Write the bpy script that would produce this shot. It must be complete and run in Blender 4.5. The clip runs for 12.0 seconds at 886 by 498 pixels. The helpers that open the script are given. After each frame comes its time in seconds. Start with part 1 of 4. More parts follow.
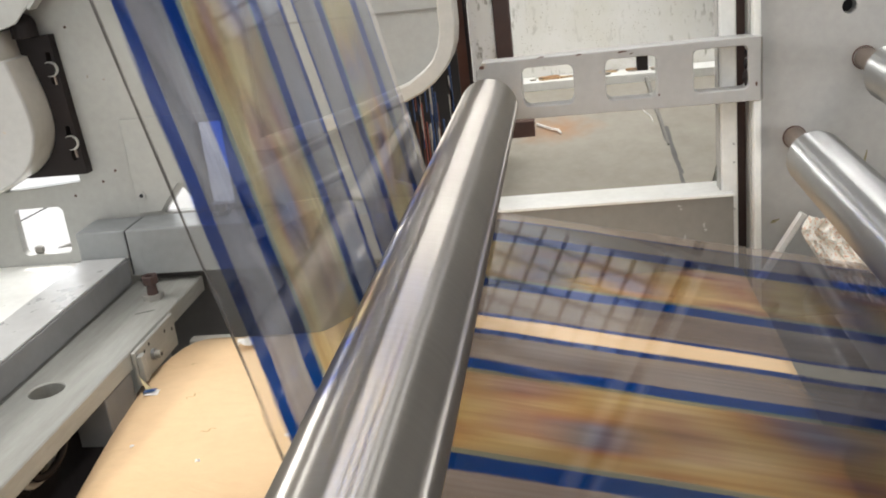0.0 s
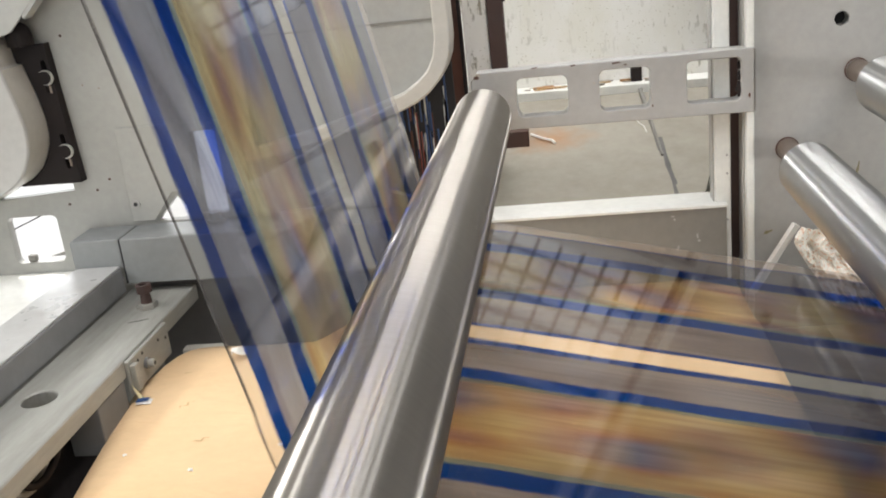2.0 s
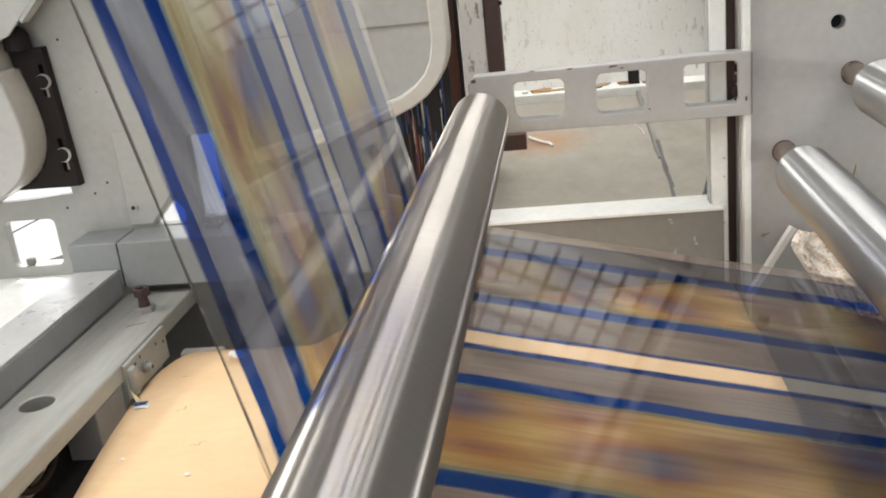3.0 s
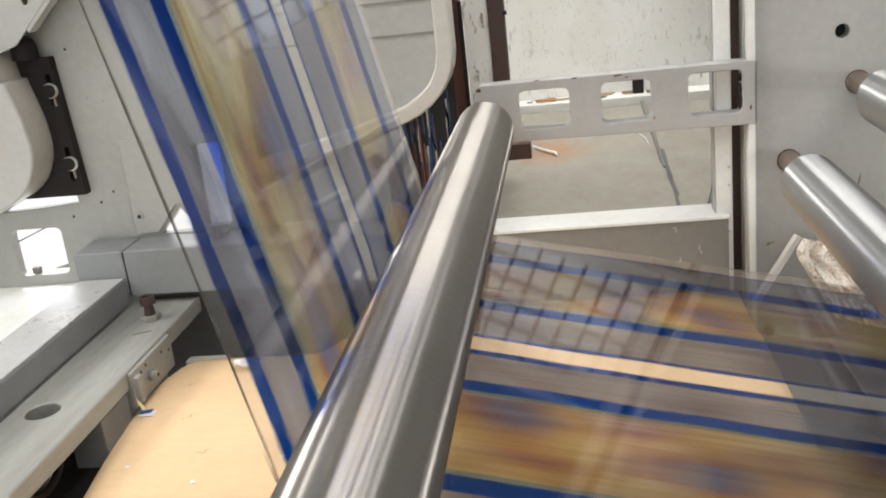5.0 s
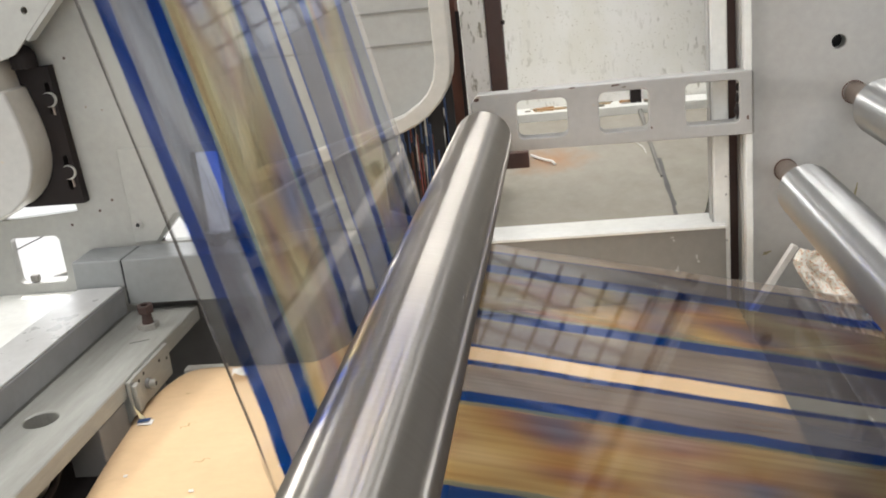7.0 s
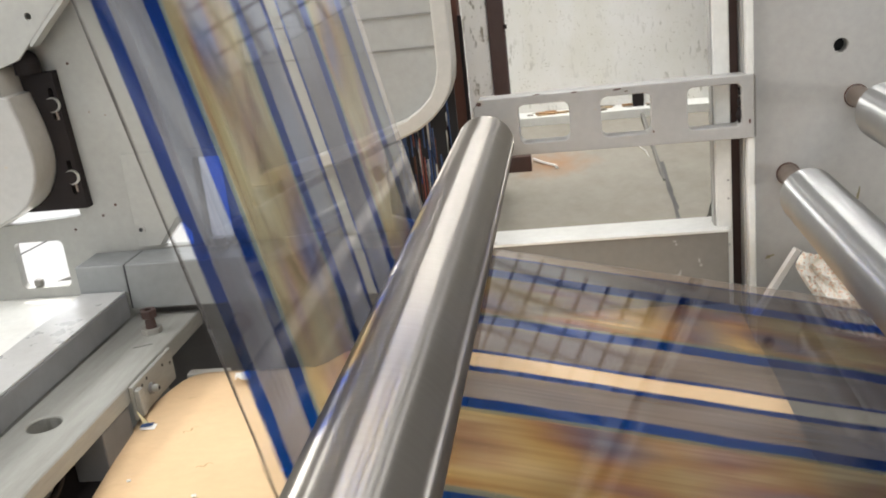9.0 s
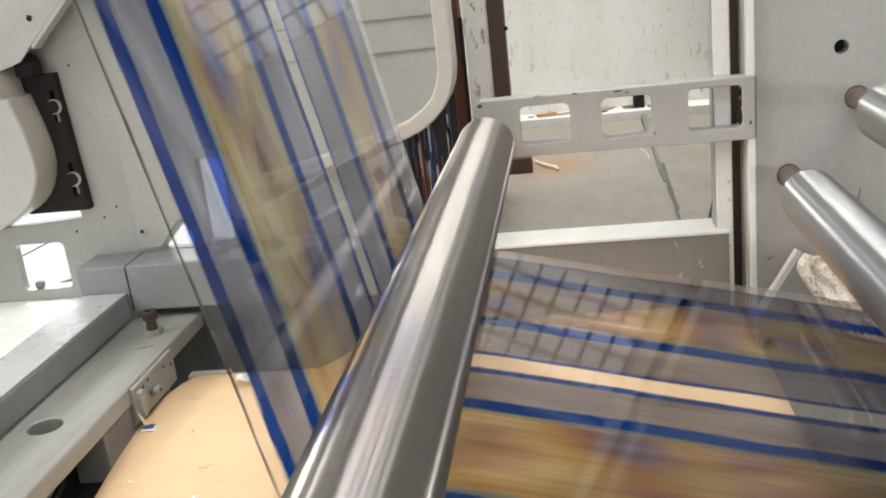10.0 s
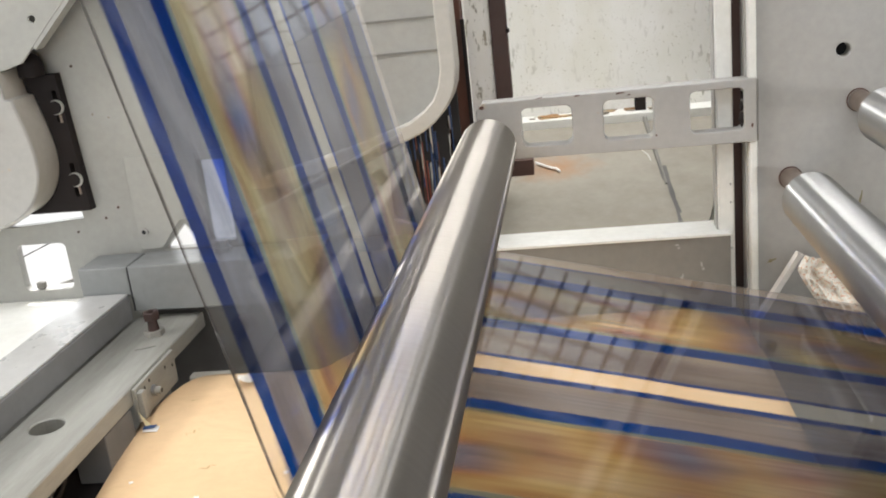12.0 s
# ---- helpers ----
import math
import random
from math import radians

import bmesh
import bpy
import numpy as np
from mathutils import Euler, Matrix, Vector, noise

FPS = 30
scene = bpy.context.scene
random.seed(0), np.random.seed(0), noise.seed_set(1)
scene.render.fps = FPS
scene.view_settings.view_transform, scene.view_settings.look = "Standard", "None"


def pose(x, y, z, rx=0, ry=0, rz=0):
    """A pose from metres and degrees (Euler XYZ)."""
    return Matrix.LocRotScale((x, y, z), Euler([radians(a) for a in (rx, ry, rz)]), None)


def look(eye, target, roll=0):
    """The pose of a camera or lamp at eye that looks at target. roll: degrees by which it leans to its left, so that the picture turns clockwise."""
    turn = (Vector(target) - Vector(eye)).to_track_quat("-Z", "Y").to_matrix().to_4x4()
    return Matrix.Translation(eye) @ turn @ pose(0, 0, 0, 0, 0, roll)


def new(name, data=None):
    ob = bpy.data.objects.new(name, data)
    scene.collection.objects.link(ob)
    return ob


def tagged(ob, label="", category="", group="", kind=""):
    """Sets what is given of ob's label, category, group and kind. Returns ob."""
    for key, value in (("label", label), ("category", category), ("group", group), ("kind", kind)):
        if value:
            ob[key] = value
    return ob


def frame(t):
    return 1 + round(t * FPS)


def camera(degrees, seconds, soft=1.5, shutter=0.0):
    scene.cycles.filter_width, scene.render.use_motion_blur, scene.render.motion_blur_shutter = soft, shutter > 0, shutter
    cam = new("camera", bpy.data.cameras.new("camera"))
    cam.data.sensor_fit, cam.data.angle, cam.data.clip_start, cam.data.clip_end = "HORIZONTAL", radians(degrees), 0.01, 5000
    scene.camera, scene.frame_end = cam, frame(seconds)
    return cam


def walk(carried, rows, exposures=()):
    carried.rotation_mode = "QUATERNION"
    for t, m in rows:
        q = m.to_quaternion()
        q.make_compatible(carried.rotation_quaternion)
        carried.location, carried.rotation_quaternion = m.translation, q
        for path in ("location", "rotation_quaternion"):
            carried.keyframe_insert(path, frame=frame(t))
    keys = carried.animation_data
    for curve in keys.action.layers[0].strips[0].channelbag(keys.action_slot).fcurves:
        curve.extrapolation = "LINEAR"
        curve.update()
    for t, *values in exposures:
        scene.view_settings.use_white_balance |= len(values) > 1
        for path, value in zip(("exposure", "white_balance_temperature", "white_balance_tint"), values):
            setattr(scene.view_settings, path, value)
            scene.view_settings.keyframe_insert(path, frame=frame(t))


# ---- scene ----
cam = camera(49.285, 12.0, soft=1.9, shutter=0.9)
walk(cam, [
    (0.0, pose(-0.0030, 0.0070, 1.5934, 70.765, 6.302, 6.495)),
    (0.5, pose(-0.0022, 0.0066, 1.5927, 71.006, 6.335, 6.417)),
    (1.0, pose(-0.0019, 0.0062, 1.5925, 71.101, 6.219, 6.349)),
    (1.5, pose(-0.0020, 0.0056, 1.5934, 71.142, 6.093, 6.278)),
    (2.0, pose(-0.0019, 0.0049, 1.5947, 71.292, 6.021, 6.244)),
    (2.5, pose(-0.0005, 0.0048, 1.5968, 71.309, 6.018, 6.194)),
    (3.0, pose(0.0018, 0.0053, 1.5998, 71.314, 6.062, 6.175)),
    (5.0, pose(0.0001, 0.0010, 1.5974, 71.971, 6.119, 6.411)),
    (5.5, pose(0.0003, 0.0005, 1.5993, 72.042, 6.059, 6.397)),
    (6.0, pose(0.0007, -0.0000, 1.6012, 72.116, 5.959, 6.371)),
    (6.5, pose(0.0008, -0.0006, 1.6020, 72.208, 5.963, 6.309)),
    (7.0, pose(0.0006, -0.0013, 1.6018, 72.376, 6.015, 6.309)),
    (9.0, pose(0.0034, -0.0020, 1.6047, 72.561, 6.168, 6.496)),
    (9.5, pose(0.0025, -0.0028, 1.6038, 72.593, 6.170, 6.475)),
    (10.0, pose(0.0025, -0.0032, 1.6041, 72.688, 6.196, 6.512)),
    (10.5, pose(0.0024, -0.0034, 1.6046, 72.737, 6.176, 6.569)),
    (11.0, pose(0.0015, -0.0036, 1.6042, 72.719, 6.090, 6.524)),
    (11.5, pose(0.0007, -0.0041, 1.6037, 72.782, 6.132, 6.550)),
    (12.0, pose(0.0004, -0.0044, 1.6033, 72.826, 6.056, 6.582)),
])

# ---- world and light: daylight through roof lights and side windows of a factory hall, plus two fill lamps ----
world = bpy.data.worlds.new("sky")
scene.world = world
world.use_nodes = True
wn = world.node_tree.nodes
sky = wn.new("ShaderNodeTexSky")
sky.sky_type = "NISHITA"
sky.sun_disc = False
sky.sun_elevation, sky.sun_rotation = radians(53), radians(-13)
wn["Background"].inputs["Strength"].default_value = 0.12
world.node_tree.links.new(sky.outputs[0], wn["Background"].inputs["Color"])

sun = new("sun", bpy.data.lights.new("sun", "SUN"))
sun.data.energy, sun.data.angle, sun.data.color = 4.5, radians(0.5), (1.0, 0.95, 0.88)
sun.matrix_basis = look((-3.5, 11.0, 9), (-2.0, 4.5, 0))


def opening_light(name, eye, target, w, h, watts, color=(1.0, 0.99, 0.98)):
    lamp = new(name, bpy.data.lights.new(name, "AREA"))
    lamp.data.shape, lamp.data.size, lamp.data.size_y = "RECTANGLE", w, h
    lamp.data.energy, lamp.data.color = watts, color
    lamp.matrix_basis = look(eye, target)
    return lamp


opening_light("roof_light_sky", (1.1, -1.3, 5.06), (1.1, -1.3, 0), 3.6, 6.2, 305)
opening_light("low_window_sky", (4.98, -0.4, 0.72), (0, -0.4, 0.95), 5.2, 0.34, 105)
opening_light("side_window_sky", (-4.98, 0.2, 4.25), (-0.5, 0.9, 1.0), 3.6, 0.9, 310)
opening_light("left_roof_light_sky", (-3.2, -1.3, 5.06), (-3.2, -1.3, 0), 0.5, 6.2, 90)
# Fill lamp added to brighten the back wall; its roof opening is made up.
opening_light("rear_wall_fill", (0.3, 2.23, 5.06), (0.3, 2.23, 0), 2.2, 0.46, 135)
# Added fill from behind the camera for front faces and rollers.
opening_light("south_fill", (-0.6, -4.98, 2.2), (-0.6, 0, 1.6), 4.4, 2.0, 90)
opening_light("yard_door_sky", (-1.75, 2.58, 1.1), (-1.5, 0, 1.0), 2.0, 2.2, 60)
scene.view_settings.exposure = -0.06


# ---- materials ----
def node_material(name):
    m = bpy.data.materials.new(name)
    m.use_nodes = True
    nt = m.node_tree
    return m, nt.nodes, nt.links, nt.nodes["Principled BSDF"]


def noise_ramp(n, k, vec, scale, stops, detail=6.0, rough=0.6):
    tex = n.new("ShaderNodeTexNoise")
    tex.inputs["Scale"].default_value, tex.inputs["Detail"].default_value = scale, detail
    tex.inputs["Roughness"].default_value = rough
    k.new(vec, tex.inputs["Vector"])
    ramp = n.new("ShaderNodeValToRGB")
    while len(ramp.color_ramp.elements) < len(stops):
        ramp.color_ramp.elements.new(0.5)
    for e, (p, c) in zip(ramp.color_ramp.elements, stops):
        e.position, e.color = p, (*c, 1) if len(c) == 3 else c
    k.new(tex.outputs["Fac"], ramp.inputs["Fac"])
    return tex, ramp


def mixed(n, k, mode, fac, a, b):
    mx = n.new("ShaderNodeMix")
    mx.data_type, mx.blend_type = "RGBA", mode
    if isinstance(fac, (int, float)):
        mx.inputs["Factor"].default_value = fac
    else:
        k.new(fac, mx.inputs["Factor"])
    for sock, v in ((mx.inputs["A"], a), (mx.inputs["B"], b)):
        if isinstance(v, tuple):
            sock.default_value = (*v, 1)
        else:
            k.new(v, sock)
    return mx.outputs["Result"]


def bumped(n, k, p, height, strength, distance=0.002):
    b = n.new("ShaderNodeBump")
    b.inputs["Strength"].default_value, b.inputs["Distance"].default_value = strength, distance
    k.new(height, b.inputs["Height"])
    k.new(b.outputs["Normal"], p.inputs["Normal"])


def painted(name, color, dirt=(0.30, 0.26, 0.20), amount=0.35, rough=0.45, chips=None, metal=0.0, stretch=(1, 1, 1)):
    """Machine paint or steel with broad soiling, fine grain and, where given, chipped spots."""
    m, n, k, p = node_material(name)
    co = n.new("ShaderNodeTexCoord")
    mp = n.new("ShaderNodeMapping")
    mp.inputs["Scale"].default_value = stretch
    k.new(co.outputs["Object"], mp.inputs["Vector"])
    v = mp.outputs["Vector"]
    _, broad = noise_ramp(n, k, v, 3.5, ((0.38, (0, 0, 0)), (0.75, (1, 1, 1))))
    _, fine = noise_ramp(n, k, v, 60.0, ((0.3, (0.90, 0.90, 0.90)), (0.7, (1, 1, 1))), 8.0)
    soil = n.new("ShaderNodeMath")
    soil.operation = "MULTIPLY"
    soil.inputs[1].default_value = amount
    k.new(broad.outputs["Color"], soil.inputs[0])
    c = mixed(n, k, "MIX", soil.outputs[0], color, dirt)
    c = mixed(n, k, "MULTIPLY", 1.0, c, fine.outputs["Color"])
    if chips:
        _, ch = noise_ramp(n, k, v, 26.0, ((0.66, (0, 0, 0)), (0.70, (1, 1, 1))), 5.0)
        c = mixed(n, k, "MIX", ch.outputs["Color"], c, chips)
    k.new(c, p.inputs["Base Color"])
    rt, rr = noise_ramp(n, k, v, 14.0, ((0.3, (rough - 0.1,) * 3), (0.7, (rough + 0.15,) * 3)))
    k.new(rr.outputs["Color"], p.inputs["Roughness"])
    p.inputs["Metallic"].default_value = metal
    bumped(n, k, p, rt.outputs["Fac"], 0.12)
    return m


PAINT = painted("cream machine paint", (0.41, 0.405, 0.385), amount=0.22, chips=(0.42, 0.36, 0.28))
PLATE = painted("grey machine paint", (0.385, 0.378, 0.358), (0.36, 0.34, 0.30), 0.45, 0.5)
PANEL = painted("pale grey panel paint", (0.36, 0.36, 0.335), (0.40, 0.38, 0.33), 0.4, 0.5)
LOWER = painted("dark grey for shade and grease", (0.13, 0.125, 0.12), (0.07, 0.06, 0.05), 0.6, 0.5)
CREAM = painted("old cream paint", (0.50, 0.48, 0.43), (0.40, 0.37, 0.31), 0.4, 0.4)
WHITE = painted("white enamel", (0.78, 0.78, 0.74), (0.55, 0.52, 0.42), 0.3, 0.35)
APRON = painted("grey sheet steel", (0.21, 0.20, 0.18), (0.22, 0.21, 0.18), 0.5, 0.5)
BEAM = painted("grey hammered steel", (0.21, 0.22, 0.22), (0.16, 0.15, 0.14), 0.45, 0.45)
RAILTOP = painted("worn plate lightened as lit", (0.48, 0.48, 0.47), (0.26, 0.25, 0.23), 0.7, 0.28, metal=0.2)
RAIL = painted("worn rail steel", (0.34, 0.34, 0.31), (0.20, 0.19, 0.165), 0.6, 0.42, metal=0.2, stretch=(4, 0.6, 4))
BLACK = painted("blackened steel", (0.014, 0.011, 0.011), (0.035, 0.024, 0.02), 0.5, 0.65)
BLACK.node_tree.nodes["Principled BSDF"].inputs["Specular IOR Level"].default_value = 0.22
RAILBODY = painted("rail steel darkened as shaded", (0.17, 0.17, 0.17), (0.10, 0.095, 0.09), 0.5, 0.45)
RUST = painted("rusty steel", (0.060, 0.030, 0.022), (0.14, 0.050, 0.028), 0.8, 0.7)
OLDRUST = painted("old dark rust", (0.030, 0.015, 0.012), (0.055, 0.022, 0.015), 0.7, 0.75)
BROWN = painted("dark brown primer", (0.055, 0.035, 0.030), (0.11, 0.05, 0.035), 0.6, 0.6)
CONCRETE = painted("oily concrete", (0.10, 0.095, 0.085), (0.035, 0.032, 0.03), 0.8, 0.7)
HALL = painted("hall plaster", (0.48, 0.47, 0.44), (0.32, 0.30, 0.26), 0.6, 0.85)
DARKWALL = painted("dark plaster", (0.17, 0.16, 0.145), (0.07, 0.065, 0.06), 0.6, 0.9)
YARD = painted("sunlit concrete", (0.80, 0.79, 0.75), (0.70, 0.68, 0.63), 0.4, 0.9)
SHAFT = painted("oily shaft steel", (0.29, 0.24, 0.20), (0.14, 0.09, 0.07), 0.6, 0.4, metal=0.6)
PAPERWHITE = painted("white paper", (0.80, 0.78, 0.74), (0.7, 0.65, 0.6), 0.3, 0.8)


def dirty_wall():
    m, n, k, p = node_material("spattered white wall")
    co = n.new("ShaderNodeTexCoord")
    mp = n.new("ShaderNodeMapping")
    mp.inputs["Scale"].default_value = (1.0, 1.0, 0.38)
    k.new(co.outputs["Object"], mp.inputs["Vector"])
    _, spots = noise_ramp(n, k, mp.outputs["Vector"], 75.0, ((0.60, (0, 0, 0)), (0.66, (1, 1, 1))), 3.0)
    _, where = noise_ramp(n, k, co.outputs["Object"], 3.0, ((0.40, (0.15,) * 3), (0.55, (1, 1, 1))), 3.0)
    _, broad = noise_ramp(n, k, co.outputs["Object"], 5.0, ((0.3, (0.90, 0.89, 0.86)), (0.65, (0.84, 0.83, 0.77))))
    f = mixed(n, k, "MULTIPLY", 1.0, spots.outputs["Color"], where.outputs["Color"])
    c = mixed(n, k, "MIX", f, broad.outputs["Color"], (0.34, 0.32, 0.25))
    _, dots = noise_ramp(n, k, co.outputs["Object"], 190.0, ((0.66, (0, 0, 0)), (0.72, (0.7, 0.7, 0.7))), 2.0)
    c = mixed(n, k, "MIX", dots.outputs["Color"], c, (0.40, 0.36, 0.27))
    _, smear = noise_ramp(n, k, mp.outputs["Vector"], 9.0, ((0.45, (1, 1, 1)), (0.75, (0.93, 0.92, 0.87))), 5.0)
    c = mixed(n, k, "MULTIPLY", 1.0, c, smear.outputs["Color"])
    k.new(c, p.inputs["Base Color"])
    p.inputs["Roughness"].default_value = 0.7
    return m


def tray_sheet():
    """Scuffed sheet with an orange rust bloom that spreads from one spot."""
    m = painted("scuffed tray sheet", (0.31, 0.285, 0.235), (0.23, 0.20, 0.155), 0.7, 0.5)
    n, k = m.node_tree.nodes, m.node_tree.links
    p = n["Principled BSDF"]
    was = p.inputs["Base Color"].links[0].from_socket
    co = n.new("ShaderNodeTexCoord")
    mp = n.new("ShaderNodeMapping")
    mp.inputs["Location"].default_value, mp.inputs["Scale"].default_value = (0.45, -28.4, -11.0), (9.0, 13.0, 10.0)
    k.new(co.outputs["Object"], mp.inputs["Vector"])
    ln = n.new("ShaderNodeVectorMath")
    ln.operation = "LENGTH"
    k.new(mp.outputs["Vector"], ln.inputs[0])
    tex = n.new("ShaderNodeTexNoise")
    tex.inputs["Scale"].default_value, tex.inputs["Detail"].default_value = 30.0, 6.0
    k.new(co.outputs["Object"], tex.inputs["Vector"])
    ad = n.new("ShaderNodeMath")
    ad.operation = "MULTIPLY_ADD"
    ad.inputs[1].default_value = 1.1
    k.new(tex.outputs["Fac"], ad.inputs[0])
    k.new(ln.outputs["Value"], ad.inputs[2])
    rg = n.new("ShaderNodeMapRange")
    rg.inputs["From Min"].default_value, rg.inputs["From Max"].default_value = 1.65, 0.55
    rg.inputs["To Max"].default_value = 0.85
    k.new(ad.outputs[0], rg.inputs["Value"])
    k.new(mixed(n, k, "MIX", rg.outputs[0], was, (0.36, 0.19, 0.09)), p.inputs["Base Color"])
    return m


TRAY = tray_sheet()


def roller_steel(name, tone, rough, matt):
    """Steel ground round and round: reflections are drawn out along the axis."""
    m, n, k, p = node_material(name)
    n.remove(p)
    co = n.new("ShaderNodeTexCoord")
    mp = n.new("ShaderNodeMapping")
    mp.inputs["Scale"].default_value = (0.2, 40.0, 0.2)
    k.new(co.outputs["Object"], mp.inputs["Vector"])
    _, rings = noise_ramp(n, k, mp.outputs["Vector"], 4.0, ((0.3, tuple(x * 0.93 for x in tone)), (0.7, tone)))
    _, wear = noise_ramp(n, k, co.outputs["Object"], 9.0, ((0.35, (0.94, 0.94, 0.93)), (0.65, (1, 1, 1))))
    g = n.new("ShaderNodeBsdfAnisotropic")
    k.new(mixed(n, k, "MULTIPLY", 1.0, rings.outputs["Color"], wear.outputs["Color"]), g.inputs["Color"])
    g.inputs["Roughness"].default_value, g.inputs["Anisotropy"].default_value = rough, 0.78
    tan = n.new("ShaderNodeTangent")
    tan.direction_type, tan.axis = "RADIAL", "Y"
    k.new(tan.outputs[0], g.inputs["Tangent"])
    dull = n.new("ShaderNodeBsdfDiffuse")
    dull.inputs["Color"].default_value = (*tone, 1)
    both = n.new("ShaderNodeMixShader")
    both.inputs[0].default_value = matt
    k.new(g.outputs[0], both.inputs[1])
    k.new(dull.outputs[0], both.inputs[2])
    k.new(both.outputs[0], n["Material Output"].inputs["Surface"])
    return m


def kraft():
    m, n, k, p = node_material("kraft paper")
    co = n.new("ShaderNodeTexCoord")
    mp = n.new("ShaderNodeMapping")
    mp.inputs["Scale"].default_value = (1.0, 1.6, 1.0)
    k.new(co.outputs["Object"], mp.inputs["Vector"])
    _, fibre = noise_ramp(n, k, mp.outputs["Vector"], 40.0, ((0.3, (0.93,) * 3), (0.7, (1, 1, 1))), 8.0)
    t, broad = noise_ramp(n, k, co.outputs["Object"], 5.0, ((0.3, (0.62, 0.42, 0.235)), (0.7, (0.68, 0.48, 0.28))))
    k.new(mixed(n, k, "MULTIPLY", 1.0, broad.outputs["Color"], fibre.outputs["Color"]), p.inputs["Base Color"])
    p.inputs["Roughness"].default_value = 0.62
    fold = n.new("ShaderNodeTexNoise")
    fold.inputs["Scale"].default_value, fold.inputs["Detail"].default_value, fold.inputs["Distortion"].default_value = 7.0, 4.0, 1.2
    k.new(mp.outputs["Vector"], fold.inputs["Vector"])
    bumped(n, k, p, fold.outputs["Fac"], 0.35, 0.010)
    return m


def film_ink():
    """Clear film with printed lanes. The map holds the place across the web (x) and along the repeat (y), both in metres."""
    m, n, k, p = node_material("printed clear film")
    n.remove(p)
    uv = n.new("ShaderNodeUVMap")
    uv.uv_map = "web"
    sep = n.new("ShaderNodeSeparateXYZ")
    k.new(uv.outputs["UV"], sep.inputs[0])
    wob = n.new("ShaderNodeTexNoise")
    wob.inputs["Scale"].default_value, wob.inputs["Detail"].default_value = 14.0, 2.0
    slow = n.new("ShaderNodeMapping")
    slow.inputs["Scale"].default_value = (0.62, 0.5, 1.0)
    k.new(uv.outputs["UV"], slow.inputs["Vector"])
    k.new(slow.outputs["Vector"], wob.inputs["Vector"])
    blue, grey, clear = (0.0008, 0.048, 0.38), (0.32, 0.375, 0.50), (0.96, 0.96, 0.95)
    art, fringe = (0.80, 0.66, 0.36), (0.12, 0.30, 0.40)
    # place across the web, colour let through, share that scatters, share of picture
    lanes = (
        (0.520, (0.10, 0.09, 0.085), 0.2, 0), (0.5275, clear, 0.02, 0), (0.548, blue, 0.04, 0), (0.568, grey, 0.25, 0.12), (0.617, blue, 0.04, 0),
        (0.641, fringe, 0.24, 0.3), (0.649, art, 0.27, 1), (0.772, fringe, 0.24, 0.4), (0.780, blue, 0.04, 0), (0.800, grey, 0.25, 0.12), (0.856, blue, 0.04, 0),
        (0.866, clear, 0.03, 0), (0.897, blue, 0.04, 0), (0.906, grey, 0.25, 0.12), (0.978, blue, 0.04, 0), (0.999, fringe, 0.24, 0.3),
        (1.006, art, 0.27, 1), (1.124, fringe, 0.24, 0.4), (1.130, blue, 0.04, 0), (1.157, grey, 0.25, 0.12), (1.205, blue, 0.04, 0), (1.2125, (0.80, 0.76, 0.75), 0.20, 0), (1.238, (0.45, 0.42, 0.42), 0.3, 0),
    )
    pos = n.new("ShaderNodeMath")
    pos.operation = "SUBTRACT"
    pos.inputs[1].default_value = 0.49
    k.new(sep.outputs["X"], pos.inputs[0])
    wobble = n.new("ShaderNodeMath")
    wobble.operation = "MULTIPLY_ADD"
    wobble.inputs[1].default_value, wobble.inputs[2].default_value = 0.014, -0.007
    k.new(wob.outputs["Fac"], wobble.inputs[0])
    shift = n.new("ShaderNodeMath")
    shift.operation = "ADD"
    k.new(pos.outputs[0], shift.inputs[0])
    k.new(wobble.outputs[0], shift.inputs[1])
    edge = n.new("ShaderNodeTexNoise")
    edge.inputs["Scale"].default_value, edge.inputs["Detail"].default_value = 70.0, 1.0
    k.new(uv.outputs["UV"], edge.inputs["Vector"])
    feather = n.new("ShaderNodeMath")
    feather.operation = "MULTIPLY_ADD"
    feather.inputs[1].default_value, feather.inputs[2].default_value = 0.014, -0.007
    k.new(edge.outputs["Fac"], feather.inputs[0])
    soft = n.new("ShaderNodeMath")
    soft.operation = "ADD"
    k.new(feather.outputs[0], soft.inputs[0])
    k.new(pos.outputs[0], soft.inputs[1])
    drift = n.new("ShaderNodeMath")
    drift.operation = "MULTIPLY_ADD"
    drift.inputs[1].default_value = 0.75
    k.new(wobble.outputs[0], drift.inputs[0])
    k.new(soft.outputs[0], drift.inputs[2])

    def lane_ramp(values, source):
        r = n.new("ShaderNodeValToRGB")
        r.color_ramp.interpolation = "CONSTANT"
        while len(r.color_ramp.elements) < len(lanes):
            r.color_ramp.elements.new(0.5)
        for e, lane, v in zip(r.color_ramp.elements, lanes, values):
            e.position, e.color = lane[0] - 0.49, (*v, 1)
        k.new(source, r.inputs["Fac"])
        return r.outputs["Color"]

    tint = lane_ramp([q[1] for q in lanes], drift.outputs[0])
    cover = lane_ramp([(q[2],) * 3 for q in lanes], drift.outputs[0])
    arty = lane_ramp([(q[3],) * 3 for q in lanes], shift.outputs[0])
